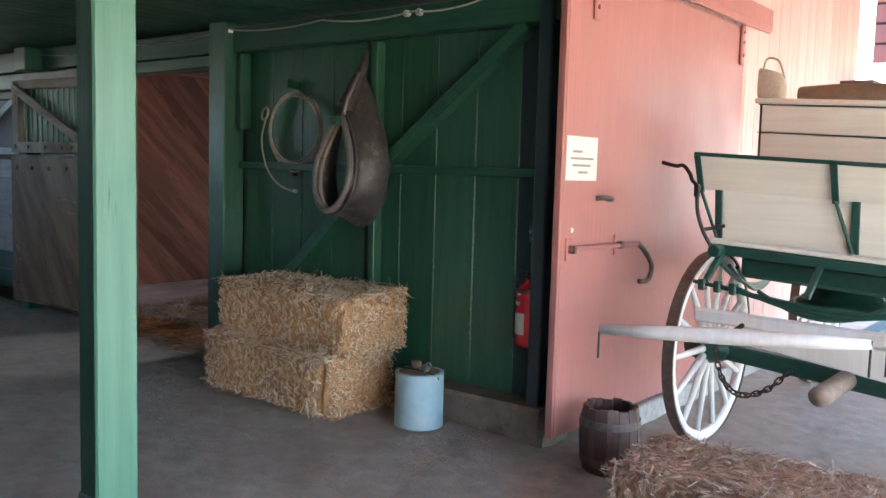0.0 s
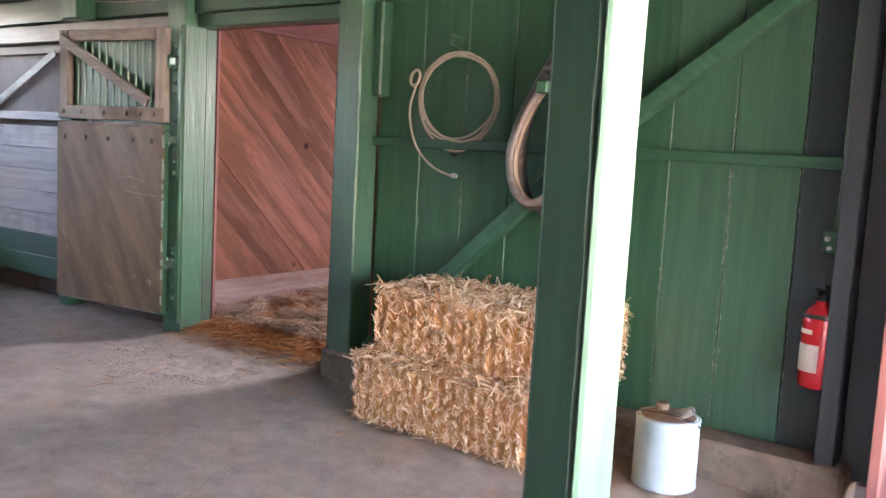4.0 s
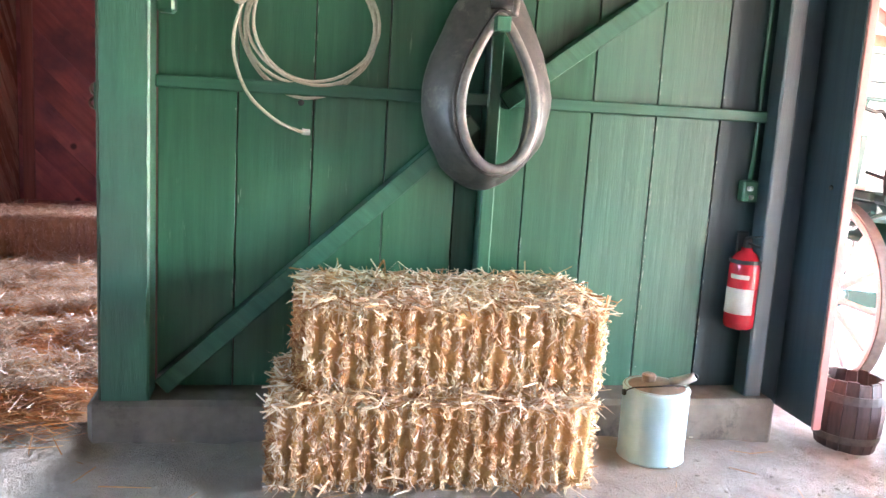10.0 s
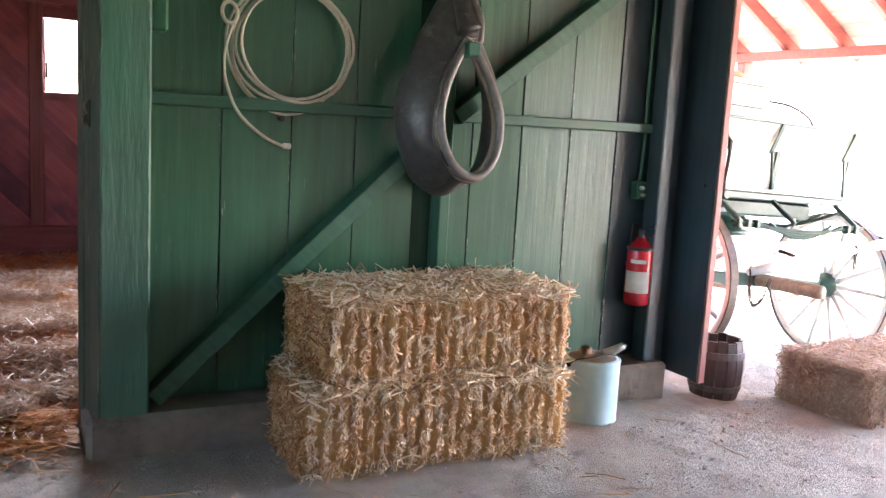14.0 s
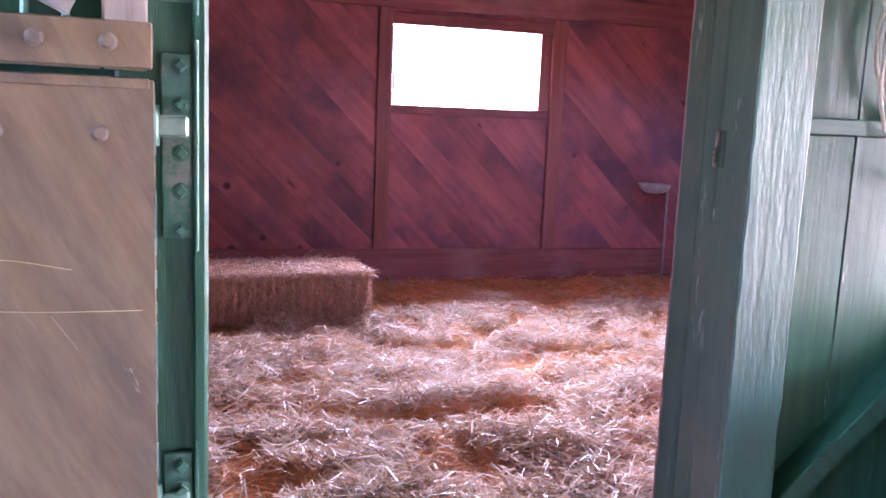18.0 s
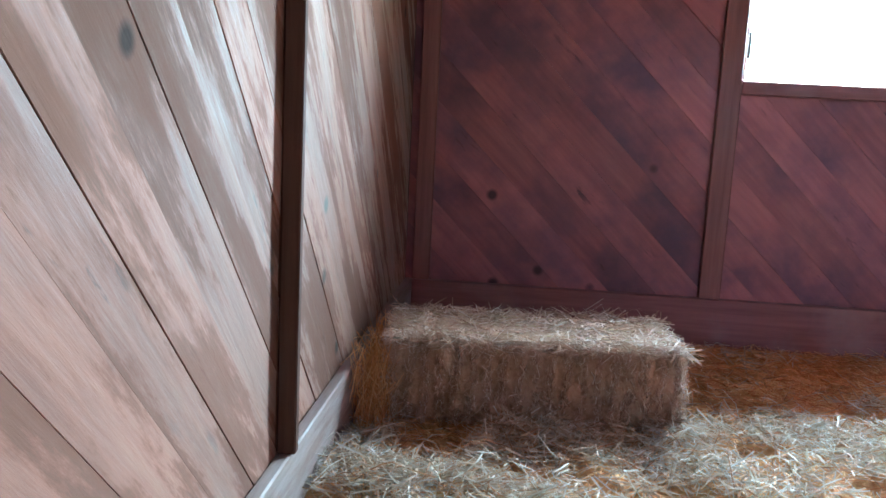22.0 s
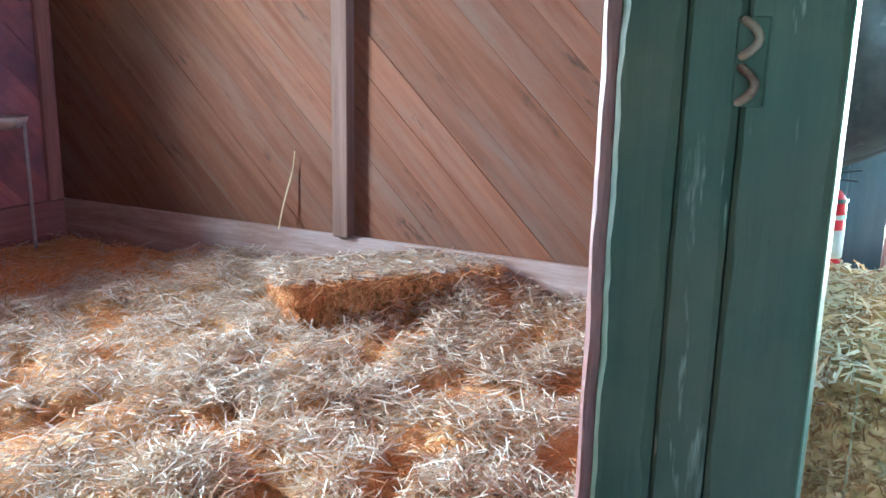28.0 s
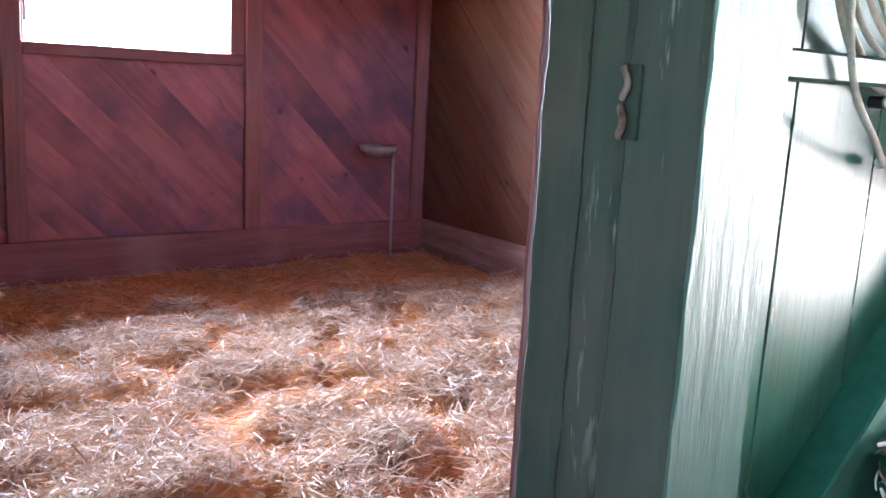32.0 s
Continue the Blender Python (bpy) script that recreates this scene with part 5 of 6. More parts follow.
for h0, h1, r0, r1 in ((0.05, 0.085, 0.1475, 0.1535), (0.245, 0.285, 0.1590, 0.1545)):
    part("hoop", lathe([(r0 - 0.004, h0), (r0 + 0.002, h0), (r1 + 0.002, h1), (r1 - 0.004, h1)], (*KEG, -0.14), 32, ends=False), M_TYRE, keg, "rusty iron hoop")
part("keg_bottom", lathe([(0.13, 0.03), (0.13, 0.045)], (*KEG, -0.14), 24), M_BARREL, keg)


# ---- open two-part stall door, swung back along the wall ----
HINGE, SWING = Vector((-2.37, -0.235, 0)), radians(186.5)
DM = Matrix.Translation(HINGE) @ Matrix.Rotation(SWING, 4, "Z")  # local x runs from the hinge to the free edge; local +y faces the aisle
WIDE = 1.12
lower = empty("stall_door_lower", tuple(HINGE), "open lower half of a stall door, scuffed brown plywood", "stall door")
part("door_panel", boxed(-0.012, WIDE, 0.02, 0.045, 0.09, 1.425, 0.004, DM), M_PLY, lower)
part("door_frame", boxed(0.0, 0.07, -0.03, 0.018, 0.07, 1.43, 0.005, DM), M_GREEN_POST, lower, "green hinge stile")
part("door_frame", boxed(WIDE - 0.09, WIDE + 0.01, -0.03, 0.018, 0.07, 1.43, 0.005, DM), M_GREY_WOOD_Z, lower)
part("door_frame", boxed(0.072, WIDE - 0.092, -0.03, 0.018, 1.33, 1.43, 0.005, DM), M_GREY_WOOD, lower)
part("door_frame", boxed(0.072, WIDE - 0.092, -0.03, 0.018, 0.07, 0.17, 0.005, DM), M_GREY_WOOD, lower)
part("top_cap", boxed(0.0, WIDE - 0.14, 0.046, 0.052, 1.405, 1.428, 0.002, DM), M_PLY, lower)
wear = random.Random(23)
bm = bmesh.new()
for k in range(26):  # paint chipped off along the hinge edge
    z, h = wear.uniform(0.12, 1.36), wear.uniform(0.012, 0.075)
    block(bm, -0.0135, -0.0135 + wear.uniform(0.002, 0.005), 0.024 + wear.uniform(0, 0.01), 0.0462, z, z + h, 0, DM)
part("chipped_edge", bm, M_FLAKE, lower, "pale chipped paint along the edge")["kind"] = "stuff"
for k in range(16):  # long scratches in the panel
    u, z, l = wear.uniform(0.06, 0.9), wear.uniform(0.2, 1.22), wear.uniform(0.04, 0.2)
    a = Vector((u, 0.0452, z)), Vector((u + l * 0.55, 0.0452, z + l * wear.uniform(0.6, 1.0)))
    part("scratch", beam(DM @ a[0], DM @ a[1], 0.0022, 0.0012, 0, up=tuple(DM.to_3x3() @ Vector((0, 1, 0)))), M_POLE if k % 3 else M_SHADOW_WOOD, lower)
for bx_, bz in ((0.10, 1.31), (0.30, 1.31), (0.55, 1.31), (0.80, 1.31), (1.03, 1.31), (0.10, 0.30), (0.26, 0.32), (1.03, 0.25), (0.5, 0.2)):
    part("bolt_head", bolt(tuple(DM @ Vector((bx_, 0.045, bz))), 0.019, 0.013, DM @ Matrix.Rotation(radians(-90), 4, "X")), M_BOLT, lower)
for p in (((0.16, 1.02), (0.30, 1.045), (0.42, 1.03)), ((0.02, 0.925), (0.2, 0.93), (0.36, 0.94))):
    part("straw_wisp", tube(curve([DM @ Vector((u, 0.0475, w)) for u, w in p], 5), 0.0013, 5), M_TWINE, lower, "pale straw caught on the panel")
upper = empty("stall_door_upper", tuple(HINGE + Vector((0, 0, 1.45))), "open upper half of a stall door with upright bars", "stall door")
for box in ((0.0, 0.09, 1.445, 2.10), (WIDE - 0.10, WIDE, 1.445, 2.10)):
    part("door_stile", boxed(box[0], box[1], -0.03, 0.03, box[2], box[3], 0.005, DM), M_GREY_WOOD_Z, upper)
for box in ((1.445, 1.53), (2.02, 2.10)):
    part("door_rail", boxed(0.092, WIDE - 0.102, -0.03, 0.03, box[0], box[1], 0.005, DM), M_GREY_WOOD, upper)
part("rail_face", boxed(-0.008, WIDE - 0.01, 0.031, 0.046, 1.447, 1.545, 0.004, DM), M_PLY, upper, "brown rail board")
for u in (0.08, 0.22, 0.36, 0.60, 0.85, 1.05):
    part("bolt_head", bolt(tuple(DM @ Vector((u, 0.046, 1.50))), 0.019, 0.013, DM @ Matrix.Rotation(radians(-90), 4, "X")), M_BOLT, upper)
part("door_brace", beam(DM @ Vector((0.14, 0.045, 1.58)), DM @ Vector((WIDE - 0.04, 0.045, 2.04)), 0.075, 0.028, 0.004, up=tuple(DM.to_3x3() @ Vector((0, 1, 0)))), M_GREY_WOOD, upper)
part("door_backing", boxed(0.092, WIDE - 0.102, -0.035, -0.031, 1.50, 2.05, 0, DM), M_GREEN, upper, "green painted backing seen between the bars")
for k in range(11):
    part("bar", tube([DM @ Vector((0.16 + k * 0.078, 0.0, 1.52)), DM @ Vector((0.16 + k * 0.078, 0.0, 2.03))], 0.009, 8), M_STEEL, upper)
# hinge plates and bolts on the hinge post
plates = empty("hinge_plates", (-2.34, -0.2, 0.2), "green painted iron hinge plates bolted to the doorpost", "hinge")
for z0, z1, nuts in ((0.16, 0.56, (0.20, 0.29, 0.385, 0.47, 0.53)), (1.075, 1.49, (1.094, 1.183, 1.269, 1.375, 1.462)), (1.60, 2.02, (1.64, 1.73, 1.82, 1.90, 1.98))):
    part("plate", boxed(-2.344, -2.276, -0.210, -0.191, z0, z1, 0.004), M_STEEL, plates)
    part("plate_edge", boxed(-2.272, -2.262, -0.218, -0.191, z0 - 0.03, z1 + 0.03, 0.003), M_STEEL, plates, "paler worn edge strip")
    for z in nuts:
        part("washer", bolt((-2.301, -0.210, z), 0.021, 0.004, FRONT), M_STEEL, plates)
        part("nut", lathe([(0.015, 0), (0.015, 0.014), (0.011, 0.018)], (-2.301, -0.214, z), 4, FRONT), M_STEEL, plates)
for z0 in (1.304, 0.42, 1.845):
    part("hinge_band", boxed(-2.36, -2.284, -0.236, -0.211, z0, z0 + 0.048, 0.006), M_STEEL_BRIGHT, plates, "worn bright hinge band")
    part("hinge_pin", lathe([(0.016, z0 - 0.02), (0.018, z0), (0.018, z0 + 0.048), (0.016, z0 + 0.07)], (-2.362, -0.226, 0), 12), M_STEEL, plates, smooth=True)

# hook and staples on the other doorpost
hook = empty("door_staple", (-0.83, -0.084, 1.31), "rusty iron staples driven into the doorpost", "staple")
for z, r in ((1.342, 0.016), (1.288, 0.020)):
    part("staple", tube([(-0.828 - r * math.sin(a), -0.084 + 0.010 * math.cos(a * 2), z + 0.021 * math.cos(a)) for a in (math.pi * k / 10 for k in range(11))], 0.0055, 8), M_CAN_LID, hook, smooth=True)
part("staple_plate", boxed(-0.831, -0.822, -0.103, -0.066, 1.262, 1.368, 0.002), M_GREEN_DIRTY, hook)

# ---- neighbouring stall front to the west ----
west = part("wall_west_front", boxed(-10, -2.445, 0.02, 0.09, -0.1, TOP + 0.6, 0), M_SHADOW_WOOD)
tagged(west, "dim plank wall of the stalls further along the aisle", "wall", kind="structure")
for k in range(22):
    x1 = -2.46 - k * 0.3
    if -5.2 < x1 - 0.15 < -3.9:
        continue
    link("plank", plank([(x1 - 0.296, 0.05), (x1, 0.05), (x1, 2.38), (x1 - 0.296, 2.38)], 0.03, 0.004, Matrix(((1, 0, 0, 0), (0, 0, -1, 0.018), (0, 1, 0, 0), (0, 0, 0, 1)))), M_GREEN if k < 4 or k == 13 or k > 19 else M_WHITE, west)
for name, box, mat_, words in (
    ("beam_west_plate", (-9.9, -2.45, -0.11, -0.014, 2.07, 2.21, 0.006), M_WHITE_X, "worn whitewashed level beam"),
    ("beam_west_head", (-6.4, -2.45, -0.13, -0.014, 2.225, 2.415, 0.006), M_GREEN_X, "green header over the stall fronts"),
    ("corbel_west", (-3.62, -3.40, -0.30, -0.132, 2.20, 2.415, 0.012), M_GREEN, "green timber block under the ceiling"),
    ("post_west", (-6.80, -6.57, -0.22, -0.014, -0.1, TOP, 0.01), M_GREEN_POST, "green timber post by the stall front"),
    ("post_west_side", (-3.86, -3.70, -0.16, -0.014, -0.1, 2.068, 0.008), M_GREEN_POST, "green doorpost of the next stall"),
    ("rail_west_near", (-6.565, -5.36, -0.07, -0.014, 1.29, 1.36, 0.005), M_WHITE_X, "level whitewashed rail"),
    ("rail_west_far", (-9.8, -6.81, -0.10, -0.014, 1.27, 1.335, 0.005), M_WHITE_X, "level whitewashed rail"),
):
    tagged(part(name, boxed(*box), mat_), words, "timber", kind="structure")
for a, b in (((-7.0, -0.06, 0.06), (-8.5, -0.06, 1.25)),):
    tagged(part("trim_west_brace", beam(a, b, 0.07, 0.09, 0.005, up=(0, -1, 0)), M_GREEN), "slanting green brace on the pale wall", "brace", kind="structure")
for x, h in ((-7.82, 0.26), (-7.58, 0.24)):
    t = empty("old_bottle", (x, -0.055, 1.336), "small dark bottle standing on the wall rail", "bottle", "bottles on the rail")
    part("bottle_body", lathe([(0.03, 1.336), (0.032, 1.35), (0.032, 1.336 + h * 0.6), (0.014, 1.336 + h * 0.75), (0.014, 1.336 + h)], (x, -0.06, 0), 14), M_IRON, t, smooth=True)
    part("bottle_neck_band", lathe([(0.017, 1.336 + h * 0.92), (0.017, 1.336 + h)], (x, -0.06, 0), 12), M_TYRE, t)

next_door = empty("white_stall_door", (-4.55, -0.05, 0.05), "closed green stall door with a braced top, its glare painted white", "stall door")
# upper boards are white in place of daylight glare on glossy green
for k in range(7):
    part("board", boxed(-5.27, -3.88, -0.06, -0.02, 0.08 + k * 0.186, 0.08 + k * 0.186 + 0.183, 0.005), M_GREEN_X if k < 2 else M_WHITE_X, next_door, "green foot board below the painted glare" if k < 2 else "")
part("door_rail", boxed(-5.27, -3.88, -0.065, -0.02, 1.43, 1.50, 0.005), M_WHITE_X, next_door)
part("door_rail", boxed(-5.27, -3.88, -0.065, -0.02, 1.98, 2.05, 0.005), M_GREY_WOOD, next_door)
part("door_stile", boxed(-5.35, -5.275, -0.07, -0.02, 0.08, 2.05, 0.005), M_GREEN, next_door)
part("door_brace", beam((-5.22, -0.058, 1.50), (-4.1, -0.058, 1.99), 0.07, 0.02, 0.004, up=(0, -1, 0)), M_WHITE_X, next_door)
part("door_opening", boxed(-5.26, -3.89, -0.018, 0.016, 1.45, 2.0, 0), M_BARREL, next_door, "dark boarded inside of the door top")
for z in (1.36, 1.46):
    part("latch", boxed(-5.40, -5.06, -0.085, -0.066, z, z + 0.025, 0.004), M_IRON, next_door)

# ---- trough and shafts far along the aisle ----
trough = empty("feed_trough", (-5.62, -0.52, -0.075), "long grey feed trough standing on the dirt", "trough")
TM = Matrix.Translation((-5.62, -0.52, -0.075)) @ Matrix.Rotation(radians(10), 4, "Z")
for box in ((-0.55, 0.55, -0.24, -0.21, 0.14, 0.42), (-0.55, 0.55, 0.21, 0.24, 0.14, 0.42), (-0.55, -0.52, -0.209, 0.209, 0.14, 0.42), (0.52, 0.55, -0.209, 0.209, 0.14, 0.42), (-0.52, 0.52, -0.209, 0.209, 0.14, 0.17)):
    part("trough_board", boxed(*box, 0.006, TM), M_GREY_PAINT, trough)
for x in (-0.48, 0.48):
    for y in (-0.24, 0.24):
        part("leg", boxed(x - 0.035, x + 0.035, y - 0.03, y + 0.03, 0.0, 0.44, 0.006, TM), M_GREY_PAINT, trough)
part("rim_board", boxed(-0.60, 0.60, -0.27, -0.19, 0.421, 0.45, 0.006, TM), M_GREY_PAINT, trough)
part("rim_board", boxed(-0.60, 0.60, 0.19, 0.27, 0.421, 0.45, 0.006, TM), M_GREY_PAINT, trough)
pump = empty("cart_shafts", (-5.6, -0.2, 0.0), "pair of thin bent wooden shafts leaning behind the trough", "shafts")
part("shaft", tube(curve([(-5.72, -0.20, -0.06), (-5.66, -0.20, 0.40), (-5.55, -0.22, 0.73), (-5.33, -0.24, 0.97), (-5.10, -0.25, 1.04), (-4.90, -0.25, 0.98)], 6), 0.024, 8), M_GREY_WOOD_Z, pump, smooth=True)
part("shaft", tube(curve([(-6.15, -0.22, -0.06), (-5.95, -0.21, 0.26), (-5.62, -0.20, 0.46)], 5), 0.024, 8), M_WHITE, pump, smooth=True)
tagged(part("wooden_crate", boxed(-6.87, -6.27, -1.15, -0.66, -0.09, 0.30, 0.012), M_PLY), "brown wooden crate on the aisle floor", "crate")

# ---- cord and insulators under the ceiling ----
cord = empty("overhead_line", (0.0, -0.14, 2.38), "sagging pale cord strung along the header beam", "cord")
knots = [(-3.5, -0.14, 2.36), (-1.93, -0.14, 2.345), (-0.62, -0.14, 2.372), (0.35, -0.14, 2.36), (1.15, -0.14, 2.345), (1.75, -0.14, 2.385), (2.32, -0.14, 2.405)]
line = []
for a, b in zip(knots, knots[1:]):
    for s in range(8):
        t = s / 8
        line.append(Vector(a).lerp(Vector(b), t) - Vector((0, 0, 0.03 * 4 * t * (1 - t))))
part("cord_line", tube(line + [Vector(knots[-1])], 0.006, 6), M_WIRE, cord, smooth=True)
for k in (1, 2, 4):
    x, y, z = knots[k]
    for dx_ in ((0.0,) if k != 4 else (-0.05, 0.05)):
        part("insulator", lathe([(0.016, -0.02), (0.022, -0.012), (0.015, 0.0), (0.022, 0.012), (0.016, 0.02)], (x + dx_, y, z - 0.01), 12, FRONT), M_CERAMIC, cord, "small pale insulator", smooth=True)

# ---- fittings on the red outer wall ----
XO = OUT - 0.009
notice = empty("paper_notice", (XO, -0.13, 1.37), "sun-faded paper notice pinned to the red wall", "notice")
part("sheet", boxed(XO, XO + 0.0025, -0.30, 0.02, 1.36, 1.59, 0.0), M_PAPER, notice)
for k, (a, b) in enumerate(((-0.24, -0.14), (-0.26, -0.02), (-0.24, -0.05), (-0.18, -0.08))):
    part("text_bar", boxed(XO + 0.0026, XO + 0.0032, a, b, 1.505 - k * 0.036, 1.517 - k * 0.036, 0.0), M_INK, notice)
bar = empty("sliding_bolt", (XO + 0.02, 0.1, 1.0), "long iron sliding bolt with a curved handle on the red wall", "bolt")
part("bolt_bar", tube([(XO + 0.03, -0.27, 1.005), (XO + 0.03, 0.52, 0.995)], 0.014, 8), M_PINK, bar)
part("bolt_handle", tube(curve([(XO + 0.03, 0.50, 0.998), (XO + 0.05, 0.56, 0.95), (XO + 0.06, 0.64, 0.86), (XO + 0.06, 0.60, 0.78), (XO + 0.05, 0.50, 0.775)], 6), 0.015, 8), M_TYRE, bar, smooth=True)
for y in (-0.25, 0.28):
    part("bolt_plate", boxed(XO, XO + 0.012, y - 0.03, y + 0.03, 0.94, 1.06, 0.004), M_PINK, bar)
    part("bolt_guide", boxed(XO + 0.012, XO + 0.05, y - 0.014, y + 0.014, 0.98, 1.02, 0.004), M_TYRE, bar)
pull = empty("pull_handle", (XO, 0.1, 1.26), "small iron pull handle on the red wall", "handle")
part("pull", tube(curve([(XO, 0.03, 1.265), (XO + 0.04, 0.05, 1.27), (XO + 0.045, 0.13, 1.262), (XO, 0.16, 1.26)], 5), 0.014, 8), M_TYRE, pull, smooth=True)
part("keyhole", lathe([(0.014, 0), (0.014, 0.006)], (XO, -0.22, 1.10), 12, Matrix.Rotation(radians(90), 4, "Y")), M_CERAMIC, pull, "pale round keyhole plate")
track = empty("door_track", (XO + 0.05, 1.4, 2.45), "red painted sliding-door track with iron hangers", "door track")
part("track_board", boxed(XO, XO + 0.05, -0.3, 2.55, 2.50, 2.66, 0.006), M_PINK, track)
part("track_rail", boxed(XO + 0.05, XO + 0.075, -0.3, 2.45, 2.47, 2.52, 0.004), M_PINK, track)
for y in (-0.06, 2.05):
    part("hanger", boxed(XO, XO + 0.02, y - 0.03, y + 0.03, 2.20, 2.50, 0.008), M_PINK, track)
    for z in (2.27, 2.36, 2.43):
        part("bolt_head", bolt((XO + 0.02, y, z), 0.013, 0.012, Matrix.Rotation(radians(90), 4, "Y")), M_PINK, track)

# ---- stall details: salt bowl, twig ----
bowl = empty("drinking_bowl", (1.66, 4.50, 0.02), "pale drinking bowl on a thin pipe in the stall corner", "bowl")
part("bowl_cup", lathe([(0.03, 0.775), (0.085, 0.785), (0.125, 0.815), (0.142, 0.855), (0.134, 0.858), (0.115, 0.825), (0.075, 0.80), (0.02, 0.79)], (1.625, 4.50, 0), 22), M_BOWL, bowl, smooth=True)
part("bowl_pipe", tube([(1.725, 4.44, 0.02), (1.735, 4.46, 0.81)], 0.011, 8), M_BOWL, bowl, smooth=True)
part("bowl_bracket", beam((1.63, 4.60, 0.785), (1.63, 4.688, 0.80), 0.04, 0.03, 0.003), M_IRON, bowl)
twig = tagged(part("dry_twig", tube(curve([(2.10, 2.83, 0.262), (2.12, 2.80, 0.42), (2.15, 2.76, 0.60), (2.15, 2.74, 0.72)], 6), 0.004, 6, taper=[0.005] * 12 + [0.003] * 7), M_TWINE), "dry straw stem caught on the stall baseboard", "stem")


# ---- passenger wagon beside the red wall ----
wagon = empty("farm_wagon", (3.5, 1.4, 0.0), "cream and dark green passenger wagon with white wheels", "wagon")


def wheel(at, r, spokes=14, turn=0):
    """A wooden wagon wheel standing in a plane across x, with an iron tyre."""
    m = Matrix.Translation(at) @ Matrix.Rotation(radians(turn), 4, "Z") @ Matrix.Rotation(radians(90), 4, "Y")  # local z is the axle
    ring = lambda q, k, n: m @ Vector((q * math.cos(2 * math.pi * k / n), q * math.sin(2 * math.pi * k / n), 0))
    w = part("wheel", tube([ring(r - 0.035, k, 48) for k in range(48)], 0.030, 8, closed=True), M_WAGON_WHITE, wagon, "white wooden wheel", smooth=True)
    part("tyre", lathe([(r - 0.012, -0.03), (r, -0.03), (r, 0.03), (r - 0.012, 0.03), (r - 0.012, -0.03)], (0, 0, 0), 56, m, ends=False), M_TYRE, w, "rusty iron tyre")
    part("hub", lathe([(0.045, -0.13), (0.06, -0.12), (0.085, -0.05), (0.095, 0.0), (0.085, 0.05), (0.06, 0.11), (0.04, 0.13)], (0, 0, 0), 20, m), M_WAGON_GREEN, w, smooth=True)
    for k in range(spokes):
        part("spoke", tube([ring(q, k + 0.5, spokes) for q in (0.08, 0.2, r - 0.05)], 0.016, 8, taper=[0.022, 0.019, 0.015]), M_WAGON_WHITE, w, smooth=True)
    return w


FRONT_L, FRONT_R = Vector((2.845, 0.50, 0.455)), Vector((4.33, 0.475, 0.335))  # hubs of the fore-carriage
wheel(tuple(FRONT_L), 0.535, turn=-1)
wheel(tuple(FRONT_R), 0.535, turn=-1)
for wx_ in (2.80, 4.22):
    wheel((wx_, 2.75, 0.465 - 0.04 * (wx_ - 2.8)), 0.61, 16)
part("axle", beam(FRONT_L, FRONT_R, 0.08, 0.09, 0.008), M_WAGON_GREEN, wagon)
part("axle", beam((2.80, 2.75, 0.52), (4.22, 2.75, 0.52), 0.08, 0.09, 0.008), M_WAGON_GREEN, wagon)
part("bolster", beam(FRONT_L.lerp(FRONT_R, 0.1) + Vector((0, 0, 0.20)), FRONT_L.lerp(FRONT_R, 0.9) + Vector((0, 0, 0.20)), 0.10, 0.16, 0.008), M_WAGON_WHITE, wagon, "white painted bolster")
part("bolster", beam((2.93, 2.75, 0.72), (4.09, 2.75, 0.72), 0.10, 0.24, 0.008), M_WAGON_GREEN, wagon)
part("reach", beam((3.46, 0.80, 0.54), (3.51, 2.8, 0.58), 0.09, 0.09, 0.008), M_WAGON_GREEN, wagon)
# leaf springs: one across the front, two along the sides
for k in range(4):
    w = 0.62 - 0.11 * k
    part("spring_leaf", tube(curve([(3.52 - w, 0.10, 0.925), (3.52 - w * 0.5, 0.10, 0.90 - 0.015 * k), (3.52, 0.10, 0.885 - 0.018 * k), (3.52 + w * 0.5, 0.10, 0.90 - 0.015 * k), (3.52 + w, 0.10, 0.935)], 4), 0.012, 6), M_WAGON_GREEN, wagon)
for x in (2.93, 3.01, 3.09, 3.95, 4.03):
    part("spring_clip", boxed(x, x + 0.035, 0.075, 0.125, 0.885, 0.945, 0.005), M_WAGON_GREEN, wagon)
for x in (2.98, 4.05):
    lay = [(x, 0.25, 1.02), (x, 0.55, 0.90), (x, 0.85, 0.86), (x, 1.15, 0.90), (x, 1.45, 1.02)]
    for k in range(3):
        part("spring_leaf", tube(curve([(a, 0.85 + (b - 0.85) * (1 - 0.2 * k), c - 0.018 * k) for a, b, c in lay], 4), 0.012, 6), M_WAGON_GREEN, wagon)
part("fifth_wheel", lathe([(0.26, 0.78), (0.27, 0.79), (0.27, 0.82), (0.20, 0.84), (0.12, 0.95), (0.12, 1.05)], (3.47, 0.83, 0), 24), M_WAGON_GREEN, wagon, smooth=True)
part("body_belly", boxed(3.02, 4.0, 0.42, 1.35, 0.94, 1.062, 0.02), M_WAGON_GREEN, wagon)
part("body_sill", boxed(2.90, 4.14, 0.29, 3.0, 1.064, 1.12, 0.01), M_WAGON_GREEN, wagon)
part("sill_knuckle", lathe([(0.03, -0.05), (0.035, -0.04), (0.035, 0.04), (0.03, 0.05)], (2.95, 0.26, 1.09), 12, FRONT), M_WAGON_GREEN, wagon)
for x in (2.96, 3.46, 4.08):
    part("spring_shackle", beam((x, 0.10, 0.93), (x, 0.30, 1.07), 0.03, 0.03, 0.004), M_WAGON_GREEN, wagon)
part("floor", boxed(2.87, 4.15, 0.31, 2.98, 1.121, 1.145, 0.004), M_CREAM, wagon)
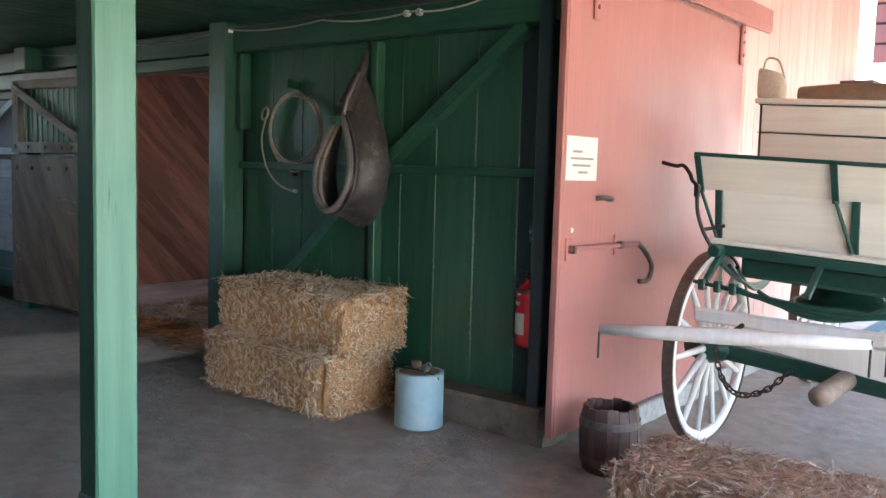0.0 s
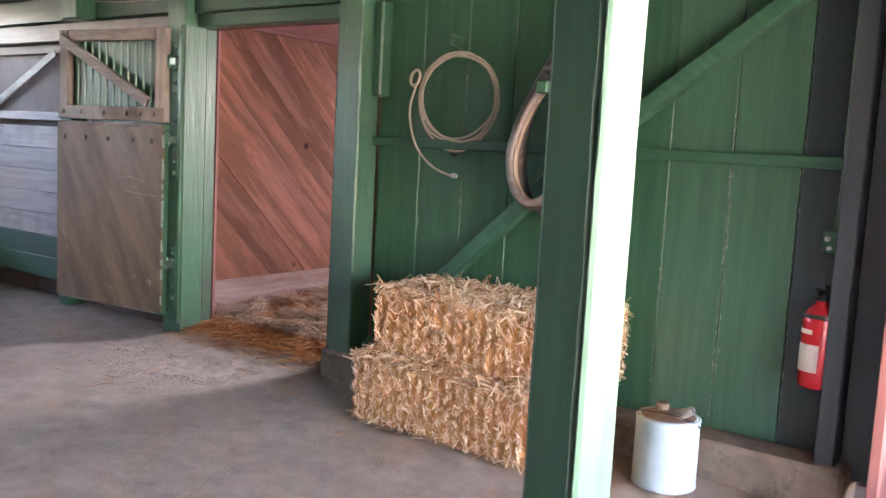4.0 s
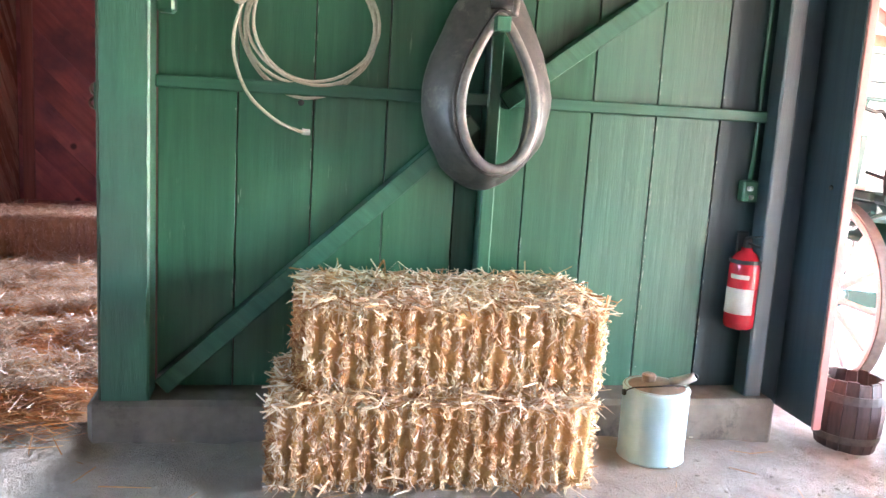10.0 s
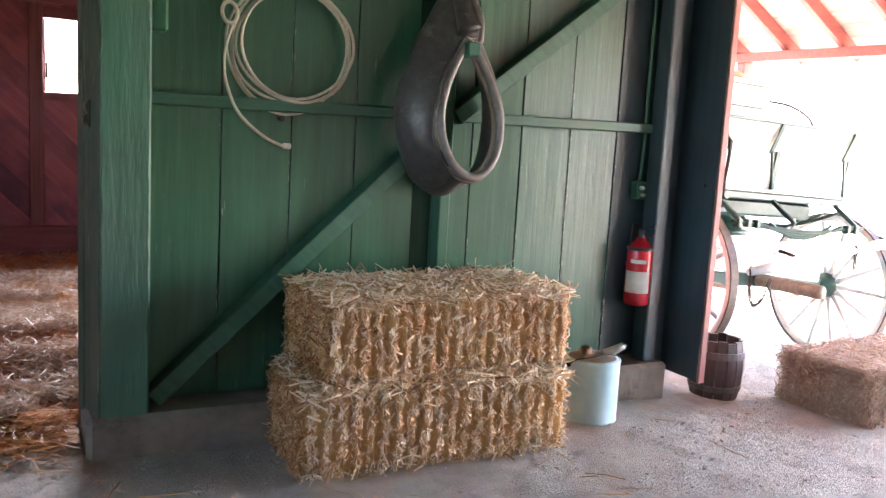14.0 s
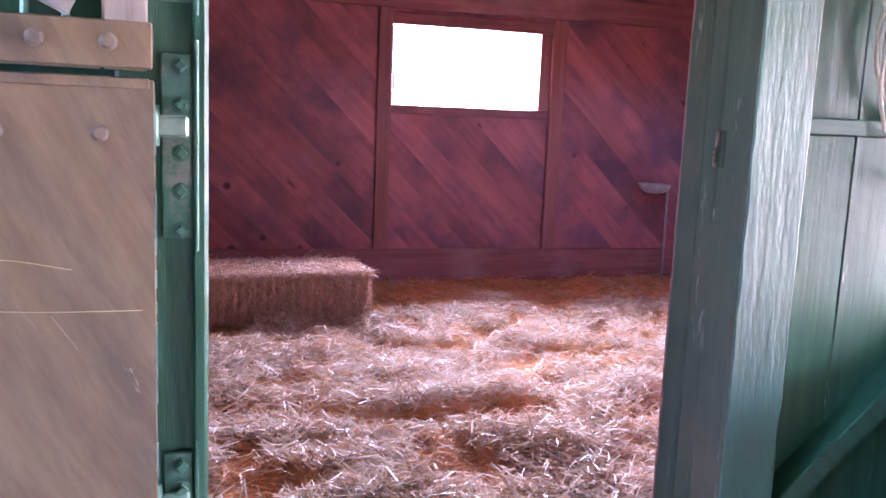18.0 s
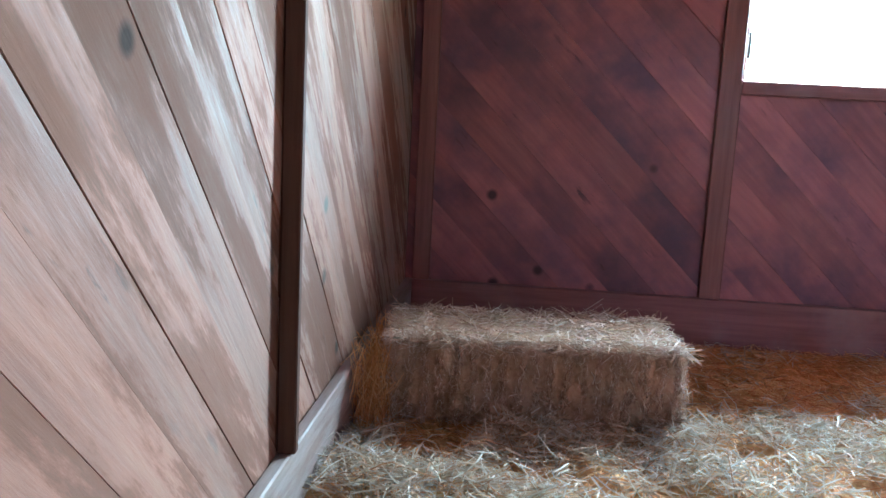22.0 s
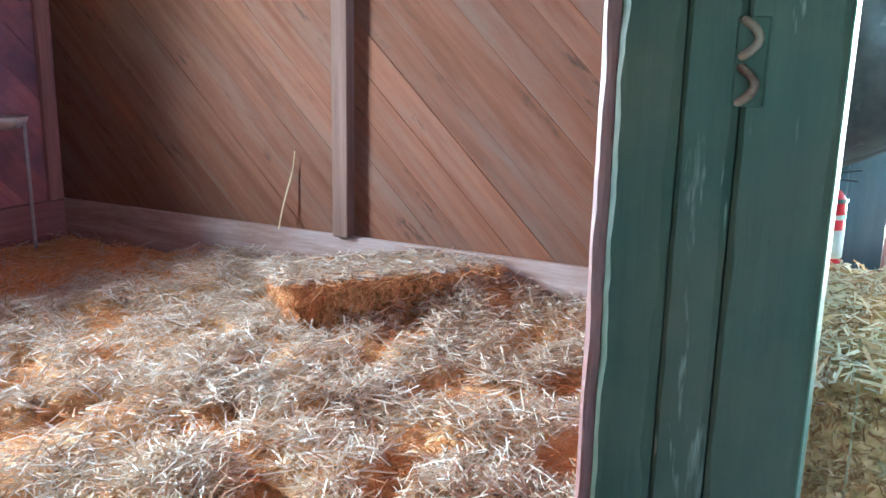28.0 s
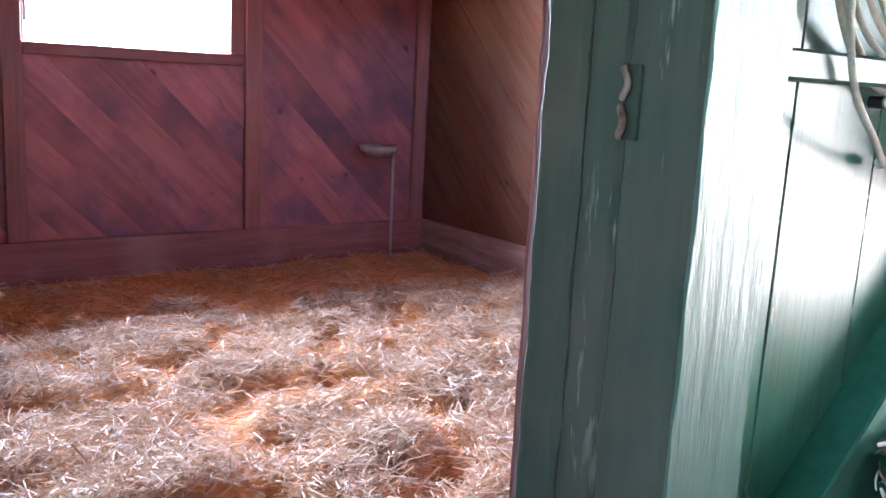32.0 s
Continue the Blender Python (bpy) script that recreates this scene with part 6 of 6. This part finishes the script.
part("footboard", boxed(2.90, 4.26, -0.012, 0.012, 0.0, 0.29, 0.004, Matrix.Translation((0, 0.45, 1.135)) @ Matrix.Rotation(radians(6), 4, "X")), M_CREAM, wagon)
part("dash_panel", boxed(2.80, 4.30, -0.012, 0.012, 0.0, 0.215, 0.004, Matrix.Translation((0, 0.42, 1.42)) @ Matrix.Rotation(radians(28), 4, "X")), M_CREAM, wagon)
part("dash_rim", beam((2.78, 0.315, 1.615), (4.32, 0.315, 1.615), 0.03, 0.022, 0.004), M_WAGON_GREEN, wagon)
for x in (2.80, 3.49, 4.22):
    part("dash_iron", beam((x, 0.385, 1.40), (x, 0.295, 1.61), 0.035, 0.012, 0.003), M_WAGON_GREEN, wagon)
    part("stay_iron", tube([(x, 0.375, 1.415), (x + 0.085, 0.42, 1.14)], 0.010, 8), M_WAGON_GREEN, wagon)
    part("foot_iron", beam((x + 0.09, 0.435, 1.10), (x + 0.09, 0.40, 1.42), 0.04, 0.016, 0.003), M_WAGON_GREEN, wagon)
for y, z in ((1.05, 1.45), (2.0, 1.45)):
    part("bench_seat", boxed(2.84, 4.18, y - 0.40, y, z - 0.02, z + 0.05, 0.012), M_TARP, wagon)
    part("bench_front", boxed(2.86, 4.16, y - 0.36, y - 0.335, 1.146, z - 0.021, 0.004), M_CREAM, wagon)
    for k in range(2):
        part("back_panel", boxed(2.86, 4.16, y + 0.03, y + 0.055, z + 0.16 + k * 0.175, z + 0.325 + k * 0.175, 0.005), M_CREAM, wagon)
        part("back_trim", boxed(2.84, 4.18, y + 0.022, y + 0.062, z + 0.327 + k * 0.175, z + 0.334 + k * 0.175, 0.002), M_WAGON_GREEN, wagon)
    part("back_cap", boxed(2.82, 4.20, y + 0.01, y + 0.075, z + 0.51, z + 0.545, 0.008), M_CREAM, wagon)
    for x in (2.865, 3.51, 4.155):
        part("back_post", boxed(x - 0.03, x + 0.03, y + 0.064, y + 0.10, 1.146, z + 0.51, 0.005), M_WAGON_GREEN, wagon)
    for x in (4.22,):
        part("arm_iron", tube(curve([(x, y + 0.05, z + 0.40), (x, y - 0.16, z + 0.36), (x, y - 0.36, z + 0.24), (x, y - 0.40, z + 0.02)], 5), 0.011, 8), M_IRON, wagon)
part("canvas_roll", tube(curve([(2.98, 1.42, 2.03), (3.3, 1.40, 2.055), (3.8, 1.42, 2.05), (4.18, 1.41, 2.03)], 5), 0.07, 12), M_TARP, wagon, "rolled brown canvas", smooth=True)
bag = bmesh.new()
bmesh.ops.create_uvsphere(bag, u_segments=14, v_segments=10, radius=1.0)
for v in bag.verts:
    p = v.co.copy()
    v.co = Vector((2.90 + 0.085 * math.copysign(abs(p.x) ** 0.55, p.x), 1.12 + 0.05 * math.copysign(abs(p.y) ** 0.6, p.y), 2.07 + 0.10 * math.copysign(abs(p.z) ** 0.6, p.z) - 0.05 * p.x * (p.z > 0)))
part("canvas_bag", bag, M_BAG, wagon, "cream canvas bag hung on the seat back", smooth=True)
part("bag_strap", tube(curve([(2.84, 1.12, 2.15), (2.86, 1.12, 2.24), (2.93, 1.12, 2.23), (2.97, 1.12, 2.12)], 5), 0.008, 6), M_BAG, wagon)
part("brake_lever", tube(curve([(2.95, 0.24, 1.08), (2.90, 0.20, 1.18), (2.875, 0.16, 1.30), (2.87, 0.15, 1.43), (2.84, 0.15, 1.47), (2.83, 0.15, 1.50), (2.79, 0.15, 1.545), (2.75, 0.15, 1.54), (2.675, 0.14, 1.555)], 5), 0.011, 8), M_IRON, wagon, smooth=True)
part("brake_stay", beam((2.89, 0.19, 1.20), (2.93, 0.40, 1.22), 0.012, 0.02, 0.002), M_IRON, wagon)
part("brake_ratchet", boxed(2.855, 2.885, 0.14, 0.165, 1.38, 1.45, 0.006), M_IRON, wagon)
part("doubletree", beam((2.91, 0.12, 0.744), (4.14, 0.12, 0.79), 0.045, 0.075, 0.012), M_WAGON_WHITE, wagon, "white evener bar")
for a, b in (((2.61, -0.34, 0.66), (3.80, -0.10, 0.79)), ((3.86, -0.07, 0.80), (4.95, 0.14, 0.90))):
    a, b = Vector(a), Vector(b)
    tree = part("singletree", tube([a.lerp(b, q) for q in (0, 0.25, 0.5, 0.75, 1)], 0.035, 10, taper=[0.024, 0.036, 0.042, 0.036, 0.024]), M_WAGON_WHITE, wagon, "white singletree", smooth=True)
    for e in (a, b):
        part("trace_hook", tube([e + Vector((0, 0, 0.02)), e + Vector((0, -0.01, -0.04)), e + Vector((0, -0.01, -0.15))], 0.006, 6), M_IRON, tree)
    part("link", tube([a.lerp(b, 0.5), a.lerp(b, 0.5) + Vector((0.0, 0.2, 0.03))], 0.012, 8), M_IRON, tree)
part("tongue", tube([(3.59, -0.06, 0.484), (3.588, -0.03, 0.483), (3.585, 0.2, 0.478), (3.58, 0.46, 0.475)], 0.05, 12), M_POLE, wagon, smooth=True)
chain = [(3.05, 0.05, 0.62), (3.08, 0.07, 0.45), (3.16, 0.10, 0.36), (3.28, 0.14, 0.40), (3.38, 0.18, 0.52)]
cp = curve(chain, 5)
for k in range(len(cp) - 1):
    a, b = cp[k], cp[k + 1]
    mid, way = (a + b) / 2, (b - a).normalized()
    side = way.cross(Vector((0, 1, 0) if k % 2 else (1, 0, 0))).normalized()
    part("chain_link", tube([mid + way * 0.026 * math.cos(t) + side * 0.013 * math.sin(t) for t in (2 * math.pi * i / 10 for i in range(10))], 0.0045, 6, closed=True), M_IRON, wagon)

# the wagon's body sits low on its springs and leans outwards with the ground
for piece in wagon.children:
    if not piece.name.startswith("wheel") and not piece.name.startswith("axle"):
        for q in (piece, *piece.children):
            for v in q.data.vertices:
                v.co.z = (v.co.z + 0.135) * 0.945 - 0.135 - 0.05 * (v.co.x - 2.80)
